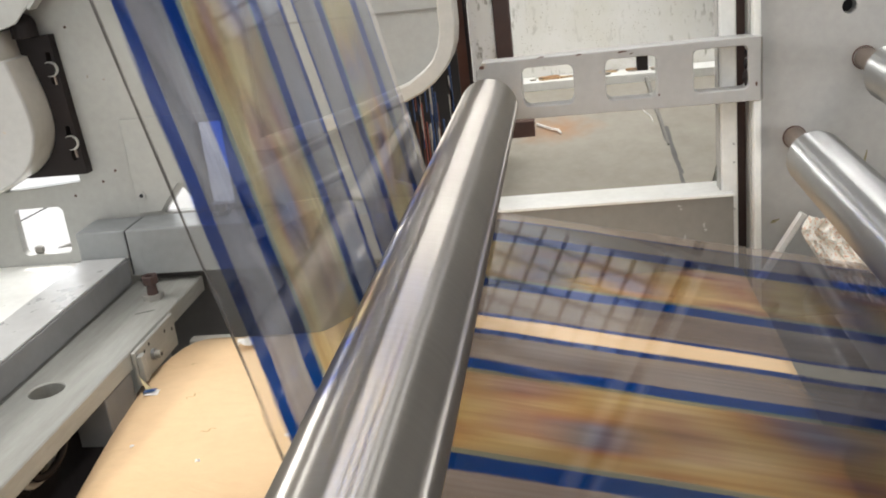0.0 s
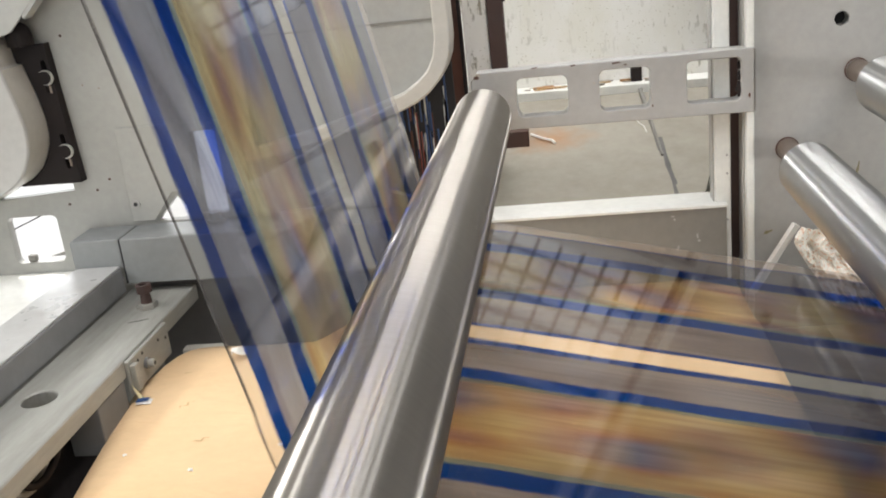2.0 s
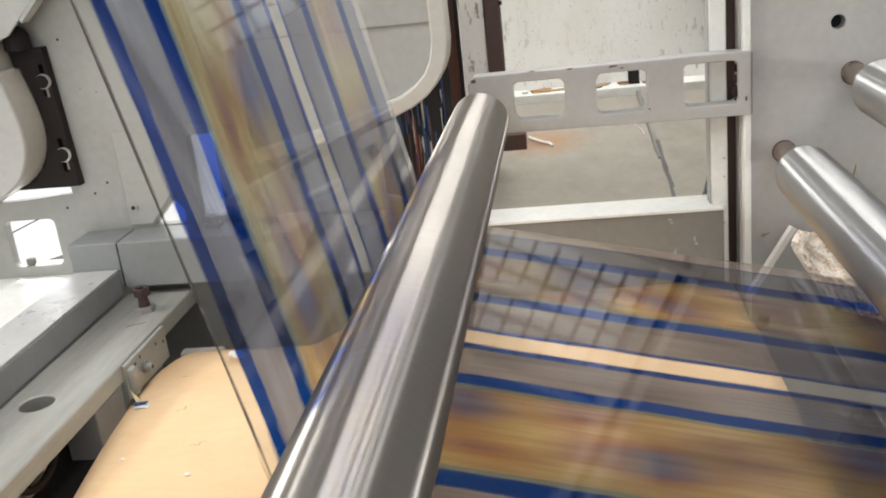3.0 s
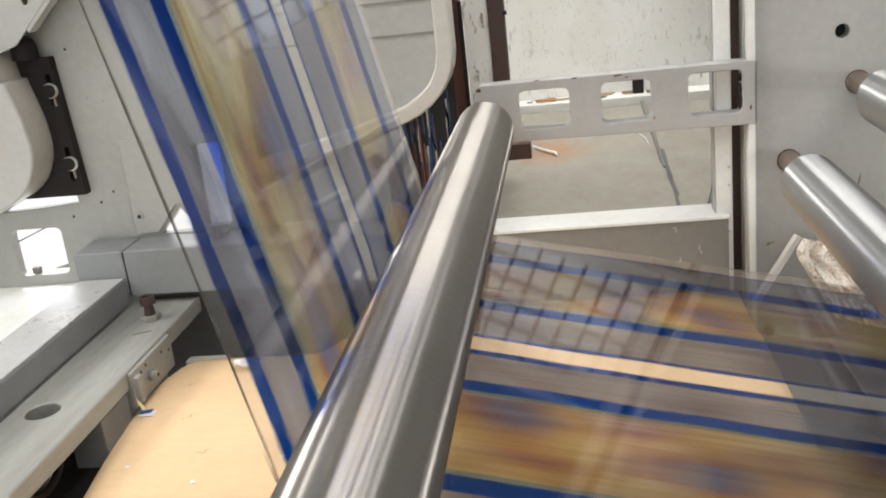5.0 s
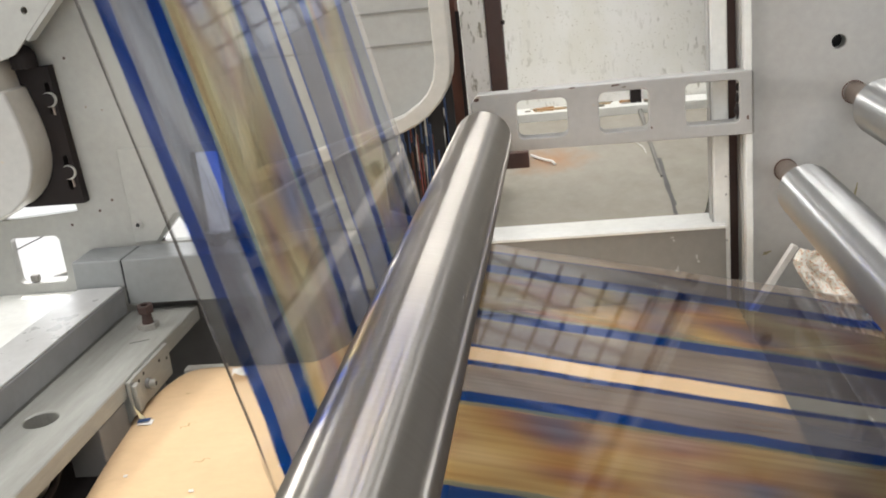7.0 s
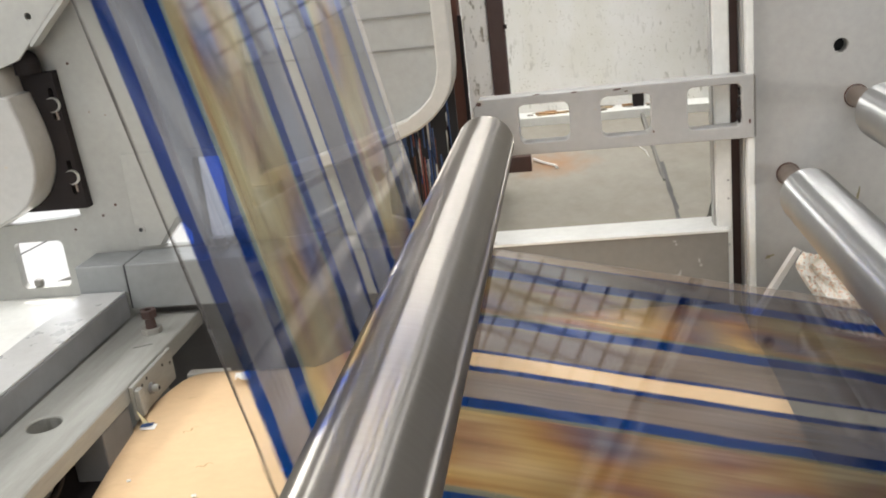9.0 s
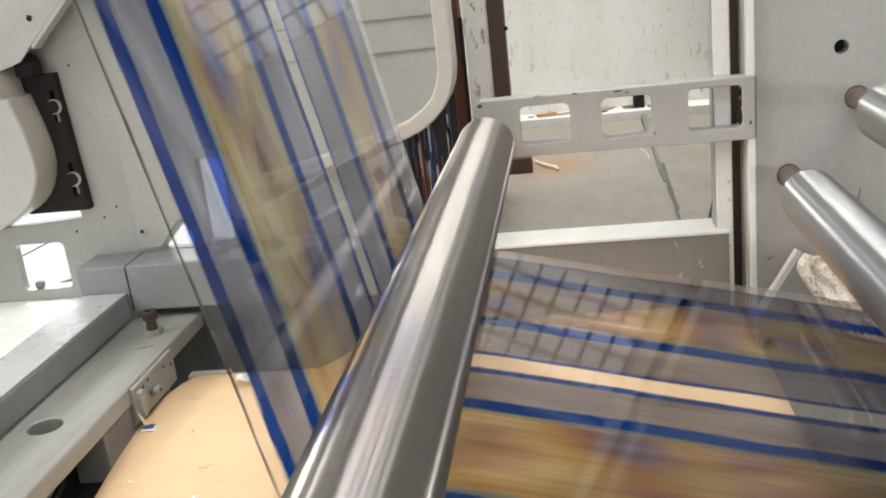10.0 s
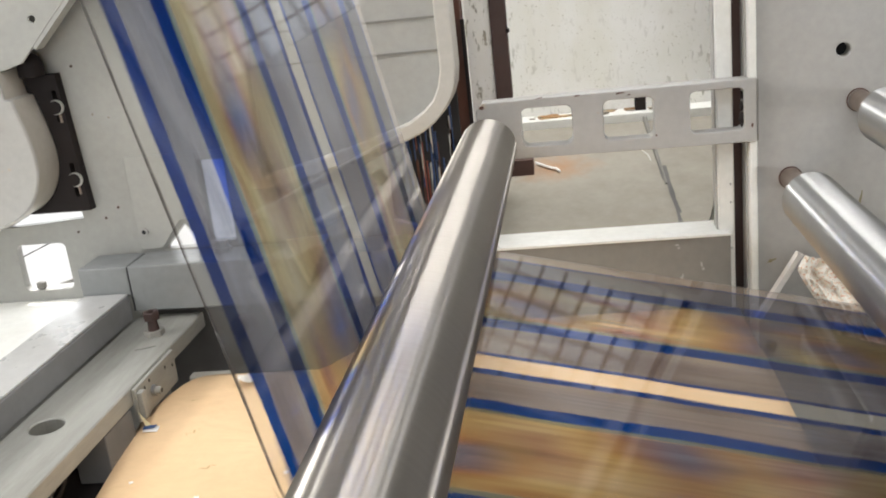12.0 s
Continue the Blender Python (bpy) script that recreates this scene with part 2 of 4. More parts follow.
    _, picture = noise_ramp(n, k, slow.outputs["Vector"], 15.0, (
        (0.36, (0.14, 0.19, 0.38)), (0.405, (0.28, 0.16, 0.20)), (0.44, (0.41, 0.25, 0.12)), (0.48, (0.50, 0.41, 0.20)), (0.535, (0.58, 0.53, 0.30)),
        (0.585, (0.66, 0.62, 0.45)), (0.63, (0.40, 0.22, 0.19)), (0.67, (0.32, 0.26, 0.36)), (0.71, (0.60, 0.55, 0.54))), 2.0, 0.45)
    c = mixed(n, k, "MIX", arty, tint, picture.outputs["Color"])
    fine = n.new("ShaderNodeMapping")
    fine.inputs["Scale"].default_value = (1.0, 0.05, 1.0)
    k.new(uv.outputs["UV"], fine.inputs["Vector"])
    _, streak = noise_ramp(n, k, fine.outputs["Vector"], 130.0, ((0.32, (0.72, 0.68, 0.68)), (0.62, (1.0, 1.0, 1.0))), 3.0)
    inked = lane_ramp([(1.0 if q[3] > 0 else 0.0,) * 3 for q in lanes], drift.outputs[0])
    c = mixed(n, k, "MULTIPLY", inked, c, streak.outputs["Color"])
    _, patch = noise_ramp(n, k, slow.outputs["Vector"], 13.0, ((0.36, (0.48, 0.46, 0.50)), (0.58, (1.0,) * 3)), 2.0)
    c = mixed(n, k, "MULTIPLY", inked, c, patch.outputs["Color"])
    ink = n.new("ShaderNodeBsdfDiffuse")
    k.new(c, ink.inputs["Color"])
    back = n.new("ShaderNodeBsdfTranslucent")
    lit = n.new("ShaderNodeGamma")
    lit.inputs["Gamma"].default_value = 0.62
    k.new(c, lit.inputs["Color"])
    k.new(lit.outputs[0], back.inputs["Color"])
    body = n.new("ShaderNodeMixShader")
    body.inputs[0].default_value = 0.88
    k.new(ink.outputs[0], body.inputs[1])
    k.new(back.outputs[0], body.inputs[2])
    see = n.new("ShaderNodeBsdfTransparent")
    k.new(c, see.inputs["Color"])
    lay = n.new("ShaderNodeMixShader")
    k.new(cover, lay.inputs[0])
    k.new(see.outputs[0], lay.inputs[1])
    k.new(body.outputs[0], lay.inputs[2])
    gloss = n.new("ShaderNodeBsdfGlossy")
    gloss.inputs["Roughness"].default_value = 0.05
    fr = n.new("ShaderNodeFresnel")
    fr.inputs["IOR"].default_value = 1.5
    top = n.new("ShaderNodeMixShader")
    k.new(fr.outputs[0], top.inputs[0])
    k.new(lay.outputs[0], top.inputs[1])
    k.new(gloss.outputs[0], top.inputs[2])
    k.new(top.outputs[0], n["Material Output"].inputs["Surface"])
    return m


def plain(name, color, rough=0.6, metal=0.0):
    m, n, k, p = node_material(name)
    co = n.new("ShaderNodeTexCoord")
    _, r = noise_ramp(n, k, co.outputs["Object"], 40.0, ((0.3, tuple(0.85 * x for x in color)), (0.7, color)))
    k.new(r.outputs["Color"], p.inputs["Base Color"])
    p.inputs["Roughness"].default_value, p.inputs["Metallic"].default_value = rough, metal
    return m


OLIVE = plain("olive oil stain", (0.24, 0.21, 0.11), 0.5)
RUSTMARK = plain("brown crease", (0.44, 0.30, 0.15), 0.8)
RUSTSTAIN = plain("orange rust bloom", (0.42, 0.24, 0.11), 0.8)
WALL = dirty_wall()
STEEL = roller_steel("ground roller steel", (0.395, 0.37, 0.335), 0.32, 0.08)
STEEL2 = roller_steel("polished roller steel", (0.43, 0.43, 0.415), 0.36, 0.20)
KRAFT = kraft()
FILM = film_ink()
CHROME = plain("bright zinc", (0.65, 0.64, 0.60), 0.3, 0.9)
DARK = plain("black for shade and dark parts", (0.012, 0.012, 0.014), 0.7)
INKBLUE = plain("dried blue ink", (0.02, 0.06, 0.18), 0.4)
INKRED = plain("dried red ink", (0.25, 0.05, 0.03), 0.4)
INKPALE = plain("dried pale ink", (0.55, 0.55, 0.52), 0.4)
STRAW = plain("pale straw", (0.72, 0.62, 0.36), 0.7)


def print_paper():
    m, n, k, p = node_material("printed paper")
    co = n.new("ShaderNodeTexCoord")
    _, r = noise_ramp(n, k, co.outputs["Object"], 190.0, ((0.52, (0.90, 0.86, 0.78)), (0.57, (0.86, 0.72, 0.56)), (0.63, (0.74, 0.36, 0.20)), (0.70, (0.42, 0.34, 0.28))), 4.0)
    k.new(r.outputs["Color"], p.inputs["Base Color"])
    p.inputs["Roughness"].default_value = 0.7
    return m


PRINTPAPER = print_paper()


def frosted():
    m, n, k, p = node_material("frosted pane")
    n.remove(p)
    a, b, mx = n.new("ShaderNodeBsdfTranslucent"), n.new("ShaderNodeBsdfDiffuse"), n.new("ShaderNodeMixShader")
    a.inputs["Color"].default_value, b.inputs["Color"].default_value = (0.95, 0.96, 0.97, 1), (0.6, 0.6, 0.6, 1)
    mx.inputs[0].default_value = 0.03
    k.new(a.outputs[0], mx.inputs[1])
    k.new(b.outputs[0], mx.inputs[2])
    k.new(mx.outputs[0], n["Material Output"].inputs["Surface"])
    return m


FROST = frosted()


# ---- building helpers ----
def part(name, bm, material, parent=None, label=""):
    me = bpy.data.meshes.new(name)
    bmesh.ops.recalc_face_normals(bm, faces=bm.faces)
    bm.to_mesh(me)
    bm.free()
    me.materials.append(material)
    ob = new(name, me)
    if parent:
        ob.parent = parent
    return tagged(ob, label)


def thing(name, label, category, group="", kind="", at=(0, 0, 0)):
    ob = new(name)
    ob.empty_display_size = 0.05
    ob.matrix_basis = pose(*at)
    return tagged(ob, label, category, group, kind)


def smooth(ob, angle=40):
    for poly in ob.data.polygons:
        poly.use_smooth = True
    ob.data.set_sharp_from_angle(angle=radians(angle))
    return ob


def box(x0, x1, y0, y1, z0, z1, bevel=0.0, seg=2, bm=None):
    own = bmesh.new()
    bmesh.ops.create_cube(own, size=1)
    for v in own.verts:
        v.co = Vector(((x0 + x1) / 2 + v.co.x * (x1 - x0), (y0 + y1) / 2 + v.co.y * (y1 - y0), (z0 + z1) / 2 + v.co.z * (z1 - z0)))
    if bevel:
        bmesh.ops.bevel(own, geom=own.edges[:], offset=bevel, segments=seg, affect="EDGES", profile=0.5)
    return join(own, bm)


def join(own, bm):
    if bm is None:
        return own
    me = bpy.data.meshes.new("joined")
    own.to_mesh(me)
    own.free()
    bm.from_mesh(me)
    bpy.data.meshes.remove(me)
    return bm


def rounded(x0, x1, z0, z1, r, n=5):
    out = []
    for cx, cz, a in ((x1 - r, z1 - r, 0), (x0 + r, z1 - r, 90), (x0 + r, z0 + r, 180), (x1 - r, z0 + r, 270)):
        for i in range(n + 1):
            b = radians(a + 90 * i / n)
            out.append((cx + r * math.cos(b), cz + r * math.sin(b)))
    return out


def circle(cx, cz, r, n=24, rz=None):
    return [(cx + r * math.cos(2 * math.pi * i / n), cz + (rz or r) * math.sin(2 * math.pi * i / n)) for i in range(n)]


def slab(loops, depth0, depth1, axis="y", bevel=0.0, bm=None):
    """A sheet cut to the first loop, with the other loops as holes through it, from depth0 to depth1 along the axis."""
    own = bmesh.new()

    def put(u, v, d):
        return (u, d, v) if axis == "y" else (u, v, d) if axis == "z" else (d, u, v)

    edges = []
    for loop in loops:
        vs = [own.verts.new(put(u, v, depth0)) for u, v in loop]
        edges += [own.edges.new((vs[i], vs[(i + 1) % len(vs)])) for i in range(len(vs))]
    bmesh.ops.triangle_fill(own, use_beauty=True, use_dissolve=False, edges=edges)
    res = bmesh.ops.extrude_face_region(own, geom=own.faces[:])
    move = Vector(put(0, 0, depth1 - depth0))
    for g in res["geom"]:
        if isinstance(g, bmesh.types.BMVert):
            g.co += move
    bmesh.ops.recalc_face_normals(own, faces=own.faces)
    if bevel:
        sharp = [e for e in own.edges if len(e.link_faces) == 2 and e.calc_face_angle(0) > 1.2]
        bmesh.ops.bevel(own, geom=sharp, offset=bevel, segments=1, affect="EDGES")
    return join(own, bm)


def rod(p0, p1, r0, r1=None, n=24, bm=None, caps=True):
    own = bmesh.new()
    p0, p1 = Vector(p0), Vector(p1)
    bmesh.ops.create_cone(own, cap_ends=caps, segments=n, radius1=r0, radius2=r0 if r1 is None else r1, depth=(p1 - p0).length)
    turn = (p1 - p0).to_track_quat("Z", "Y").to_matrix().to_4x4()
    bmesh.ops.transform(own, matrix=Matrix.Translation((p0 + p1) / 2) @ turn, verts=own.verts)
    return join(own, bm)


def lathe(profile, n=64):
    """A body turned about the y axis; profile: (y, radius)."""
    own = bmesh.new()
    rings = []
    for y, r in profile:
        rings.append([own.verts.new((r * math.cos(2 * math.pi * i / n), y, r * math.sin(2 * math.pi * i / n))) for i in range(n)])
    for a, b in zip(rings, rings[1:]):
        for i in range(n):
            own.faces.new((a[i], a[(i + 1) % n], b[(i + 1) % n], b[i]))
    own.faces.new(rings[0])
    own.faces.new(rings[-1])
    return own


# ---- the hall ----
def structure(name, bm, material, label):
    return tagged(part(name, bm, material), label, "", "", "structure")


structure("floor", box(-5, 5, -5, 2.6, -0.2, 0), CONCRETE, "dark oily concrete factory floor")
structure("ground", box(-60, 60, 2.6, 90, -0.2, -0.01), YARD, "pale sunlit concrete yard outside the door")
# This opening is made up to hold the south fill lamp.
structure("wall_south", slab([[(-5, 0), (5, 0), (5, 5), (-5, 5)], [(-2.8, 1.2), (1.6, 1.2), (1.6, 3.2), (-2.8, 3.2)]], -5.2, -5), HALL, "plastered hall wall with a wide opening")
structure("wall_east", slab([[(-5.2, 0), (2.6, 0), (2.6, 5), (-5.2, 5)], [(-3.0, 0.55), (2.2, 0.55), (2.2, 0.89), (-3.0, 0.89)]], 5, 5.2, "x"), HALL,
          "plastered hall wall with a long low opening")
structure("wall_west", slab([[(-5.2, 0), (2.6, 0), (2.6, 5), (-5.2, 5)], [(-1.6, 3.8), (2.0, 3.8), (2.0, 4.7), (-1.6, 4.7)]], -5.2, -5, "x"), HALL,
          "plastered hall wall with a wide opening")
structure("ceiling", slab([[(-5.2, -5.2), (5.2, -5.2), (5.2, 2.6), (-5.2, 2.6)]] + [
    [(-0.7, -4.4), (2.9, -4.4), (2.9, 1.8), (-0.7, 1.8)], [(-0.8, 2.0), (1.4, 2.0), (1.4, 2.46), (-0.8, 2.46)],
    [(-3.45, -4.4), (-2.95, -4.4), (-2.95, 1.8), (-3.45, 1.8)]], 5, 5.15, "z"), HALL,
    "pale hall ceiling with two roof lights and an added rear opening")
# Unseen bars added to split the roof light into streaks on the rollers.
for x, w in ((0.15, 0.10), (0.75, 0.16), (1.40, 0.10), (2.2, 0.14)):
    structure("streak_bar", box(x - w, x + w, -4.4, 1.8, 4.90, 4.94), HALL, "pale bar added under the roof light to streak reflections")
for y in (-0.7, 0.5, 1.4):
    structure("window_bar", box(-4.80, -4.76, y - 0.05, y + 0.05, 3.8, 4.7), HALL, "grey upright bar of the wide window")
for z in (4.25,):
    structure("window_bar", box(-4.755, -4.72, -1.6, 2.0, z - 0.04, z + 0.04), HALL, "grey crossbar of the wide window")
# Unseen upper wall, coloured dark so the film mirrors little haze.
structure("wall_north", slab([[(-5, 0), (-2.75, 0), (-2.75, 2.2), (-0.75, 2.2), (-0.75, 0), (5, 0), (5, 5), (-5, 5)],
                              [(-0.10, 1.60), (0.42, 1.60), (0.42, 2.0), (-0.10, 2.0)]], 2.50, 2.60), DARKWALL,
          "unseen upper hall wall coloured dark for the film's reflections")
structure("wall_panel", slab([[(-0.74, 0), (0.43, 0), (0.43, 2.02), (-0.74, 2.02)], [(-0.10, 1.60), (0.42, 1.60), (0.42, 2.0), (-0.10, 2.0)]], 2.488, 2.4995), WALL,
          "white wall spattered with dried grey-green spots")
grille = tagged(thing("window_grille", "grey window bars before frosted panes", "window", at=(0.16, 2.52, 1.8)), kind="structure")
frost = part("pane", box(-0.10, 0.42, 2.546, 2.552, 1.60, 2.0), FROST, grille)
frost.matrix_parent_inverse = grille.matrix_basis.inverted()
for i in range(9):
    x = -0.10 + 0.52 * i / 8
    o = part("bar", box(x - 0.004, x + 0.004, 2.505, 2.53, 1.60, 2.0), APRON, grille)
    o.matrix_parent_inverse = grille.matrix_basis.inverted()
for i in range(7):
    z = 1.60 + 0.40 * i / 6
    o = part("bar", box(-0.10, 0.42, 2.531, 2.545, z - 0.004, z + 0.004), APRON, grille)
    o.matrix_parent_inverse = grille.matrix_basis.inverted()
tagged(part("wall_post", box(0.435, 0.475, 2.44, 2.497, 0, 5), BROWN), "dark brown steel post against the wall", "column")
tagged(part("slanting_pipe", rod((0.66, 2.462, 1.45), (1.60, 2.462, 2.49), 0.022, n=20), WHITE), "white painted pipe slanting up the wall", "pipe")
tagged(part("slanting_cable_duct", rod((0.62, 2.47, 1.45), (1.56, 2.47, 2.49), 0.014, n=16), BLACK), "black cable duct beside the slanting pipe", "duct")
tagged(part("wall_pipe", rod((0.52, 2.46, 0), (0.52, 2.46, 5), 0.02, n=20), WHITE), "white painted pipe beside the post", "pipe")

# ---- the far side frame of the machine ----
YP = 1.77
frame_right = thing("printing_press", "grey painted machine side frame plate with roller bores", "machine frame", at=(0.7, YP, 0))


def local(ob, top):
    """Lets a part keep world coordinates; a sub-part inherits them from its part."""
    if ob.parent == top:
        ob.matrix_parent_inverse = top.matrix_basis.inverted()
    return ob


local(part("plate", slab([[(0.3285, 0), (1.7, 0), (1.7, 2.6), (0.3285, 2.6)], circle(0.476, 1.366, 0.0125)], YP, YP + 0.03, bevel=0.001), PLATE, frame_right), frame_right)
local(part("edge_flange", box(0.314, 0.3275, YP - 0.012, YP + 0.05, 0, 2.6, 0.003), WHITE, frame_right, "white painted edge flange"), frame_right)
local(part("edge_bead", box(0.3105, 0.3137, YP + 0.01, YP + 0.05, 0, 2.6), PLATE, frame_right), frame_right)
for x, z in ((0.387, 1.144), (0.503, 1.276)):
    local(part("bore_ring", slab([circle(x, z, 0.0210, 28), circle(x, z, 0.0192, 28)], YP - 0.0012, YP + 0.002), RUST, frame_right, "dark ring round a bore"), frame_right)
# Black sheet added behind the plate's hole to give it its shade.
local(part("hole_shade", box(0.40, 0.55, YP + 0.06, YP + 0.07, 1.28, 1.44), DARK, frame_right), frame_right)

crossbar = thing("cross_bar", "cream painted flat cross bar with three square windows", "machine part", at=(0.08, YP, 1.27))
local(part("bar", slab([[(-0.174, 1.235), (-0.172, 1.315), (-0.160, 1.330), (0.3270, 1.333), (0.3270, 1.219), (-0.150, 1.222)],
                        rounded(-0.091, 0.001, 1.243, 1.314, 0.012), rounded(0.058, 0.148, 1.242, 1.316, 0.012),
                        rounded(0.211, 0.305, 1.242, 1.318, 0.010)], YP - 0.016, YP + 0.022, bevel=0.0015), PAINT, crossbar), crossbar)
# Thin dark strip drawn as the shadow line at the bar's end.
local(part("end_shade_strip", box(0.3272, 0.3290, YP - 0.0175, YP - 0.0125, 1.222, 1.330), APRON, crossbar), crossbar)

inner = thing("inner_frame", "white painted inner frame with post and ledge", "machine frame", at=(0.26, YP, 0))
local(part("post", box(0.262, 0.291, YP + 0.02, YP + 0.065, 0, 2.6, 0.003), WHITE, inner), inner)
local(part("post_web", box(0.259, 0.2618, YP + 0.03, YP + 0.065, 0, 2.6), PAINT, inner), inner)
local(part("ledge", box(-0.235, 0.282, YP + 0.003, YP + 0.095, 1.0395, 1.045, 0.001), WHITE, inner, "white enamelled ledge"), inner)
local(part("apron", box(-0.235, 0.2805, YP + 0.008, YP + 0.02, 0.60, 1.039), APRON, inner, "grey sheet steel apron"), inner)
for z in (1.01, 1.10, 1.135):
    local(part("rivet", rod((0.284, YP + 0.021, z), (0.284, YP + 0.018, z), 0.002, n=10), PLATE, inner), inner)
# The gap's shade is supplied by an added dark sheet behind it.
local(part("gap_shade_sheet", box(0.272, 0.370, YP + 0.10, YP + 0.12, 0, 2.6), BROWN, inner, "brown sheet added behind the gap for its shade"), inner)

tray = thing("scrap_tray", "scuffed grey sheet metal tray with rust stains", "tray", at=(0.05, 2.1, 1.05))
bm = bmesh.new()
tv = [bm.verts.new(c) for c in ((-0.45, YP + 0.095, 1.030), (0.2505, YP + 0.095, 1.030), (0.42, 2.486, 1.169), (-0.45, 2.486, 1.169))]
bm.faces.new(tv)
res = bmesh.ops.extrude_face_region(bm, geom=bm.faces[:])
for g in res["geom"]:
    if isinstance(g, bmesh.types.BMVert):
        g.co.z -= 0.008
local(part("sheet", bm, TRAY, tray), tray)
local(part("front_lip", box(-0.45, 0.2505, YP + 0.0955, YP + 0.099, 1.0305, 1.036, 0.001), TRAY, tray), tray)

# chipped paint and stains
def stain_mark(name, label, x, z, w, h, y, material, turn=0.0, seed=1):
    r = random.Random(seed)
    loop = []
    for i in range(11):
        a = 2 * math.pi * i / 11
        q = r.uniform(0.55, 1.2)
        u, v = w * q * math.cos(a), h * q * math.sin(a)
        loop.append((x + u * math.cos(turn) - v * math.sin(turn), z + u * math.sin(turn) + v * math.cos(turn)))
    return tagged(part(name, slab([loop], y - 0.0009, y + 0.0004), material), label, "stain", "stains and chips")


for i, (x, z, w, h) in enumerate(((-0.162, 1.322, 0.005, 0.004), (-0.171, 1.290, 0.003, 0.010), (-0.169, 1.268, 0.004, 0.006), (0.088, 1.327, 0.010, 0.0018),
                                  (0.105, 1.323, 0.004, 0.0012), (0.012, 1.329, 0.006, 0.0012), (0.318, 1.250, 0.002, 0.005), (0.150, 1.245, 0.002, 0.003), (-0.055, 1.331, 0.007, 0.001))):
    stain_mark("paint_chip", "rusty chip in the cream paint of the bar", x, z, w, h, YP - 0.016, RUST, 0.1, i)
stain_mark("oil_streak", "thin olive oil streak on the side frame", 0.508, 1.085, 0.0022, 0.030, YP, OLIVE, -0.15, 21)
stain_mark("oil_streak", "small olive smear on the side frame", 0.352, 0.987, 0.009, 0.003, YP, OLIVE, 0.4, 22)
for i in range(3):
    r = random.Random(60 + i)
    stain_mark("speck", "small dark speck on the pale frame plate", r.uniform(-0.97, -0.80), r.uniform(1.13, 1.55), r.uniform(0.0012, 0.003), r.uniform(0.0012, 0.003), YP, SHAFT, 0, 70 + i)
for i in range(6):
    r = random.Random(160 + i)
    stain_mark("speck", "small dark speck on the grey apron", r.uniform(0.18, 0.27), r.uniform(0.93, 1.03), r.uniform(0.0015, 0.004), r.uniform(0.0015, 0.006), YP + 0.008, PANEL, 0, 90 + i)

# ---- uprights behind the bar ----
def upright(name, label, material, x0, x1, y0, y1, z0=0.0, z1=2.8):
    return tagged(part(name, box(x0, x1, y0, y1, z0, z1, 0.002), material), label, "column")


column = thing("steel_column", "dark brown steel column hung behind the bar", "column", at=(-0.135, 2.04, 1.2))
local(part("post", box(-0.152, -0.119, 2.02, 2.06, 1.205, 5.0, 0.002), BROWN, column), column)
local(part("foot_plate", box(-0.150, -0.121, YP + 0.022, 2.06, 1.195, 1.2045), BROWN, column), column)
local(part("hinge", rod((-0.117, 2.018, 1.43), (-0.117, 2.018, 1.438), 0.004, n=10), BLACK, column), column)
upright("white_column", "white painted column with small stains", WALL, -0.205, -0.153, 2.03, 2.08)
upright("rusty_column", "rusty red-brown steel column", RUST, -0.232, -0.206, 1.96, 2.02)
upright("conduit", "thin dark conduit on the column", BLACK, -0.206, -0.198, 1.95, 1.958, 0, 1.47)

# ---- left side frame ----
left_frame = thing("printing_press", "pale grey machine side frame with cut-outs", "machine frame", at=(-0.9, YP, 0))
local(part("plate", slab([[(-2.4, 0), (-0.24, 0), (-0.24, 1.08), (-0.60, 1.20), (-0.60, 2.6), (-2.4, 2.6)],
                          rounded(-1.143, -1.036, 1.021, 1.120, 0.012), [(-0.822, 1.092), (-0.758, 1.092), (-0.758, 1.118), (-0.775, 1.142)],
                          [(-1.150, 1.158), (-1.094, 1.161), (-0.983, 1.168), (-0.984, 1.182), (-1.094, 1.184)],
                          rounded(-0.724, -0.673, 1.101, 1.266, 0.006)],
                         YP, YP + 0.02, bevel=0.001), PANEL, left_frame), left_frame)
local(part("doubler_plate", slab([[(-0.872, 1.095), (-0.872, 1.285), (-0.35, 1.285), (-0.35, 1.095), (-0.750, 1.095), (-0.750, 1.15), (-0.782, 1.15), (-0.826, 1.095)],
                                  rounded(-0.726, -0.671, 1.103, 1.268, 0.006)], YP - 0.006, YP - 0.0005, bevel=0.001), PANEL, left_frame), left_frame)
# Dark panel added over the plate as the shade below the beam.
local(part("lower_shade_panel", box(-0.86, -0.245, YP - 0.03, YP - 0.001, 0.3, 0.997, 0.002), LOWER, left_frame, "dark grey panel added for the shade under the beam"), left_frame)
cable = tagged(part("window_cable", rod((-1.150, 1.80, 1.088), (-1.085, 1.80, 1.113), 0.0012, n=8, bm=rod((-1.150, 1.80, 1.088), (-1.165, 1.80, 1.055), 0.0012, n=8)), BLACK), "thin black cable behind the frame cut-out", "cable")
local(part("cutout_burr", box(-1.122, -1.104, YP + 0.004, YP + 0.018, 1.0215, 1.037, 0.004), APRON, left_frame, "grey lump in the cut-out"), left_frame)
local(part("cutout_burr", slab([[(-1.072, 1.031), (-1.0365, 1.040), (-1.0365, 1.032)]], YP + 0.006, YP + 0.016), APRON, left_frame), left_frame)
local(part("bolt_ring", slab([circle(-0.858, 1.132, 0.0125, 24), circle(-0.858, 1.132, 0.0088, 24)], YP - 0.003, YP - 0.0004), BEAM, left_frame, "dark washer ring"), left_frame)
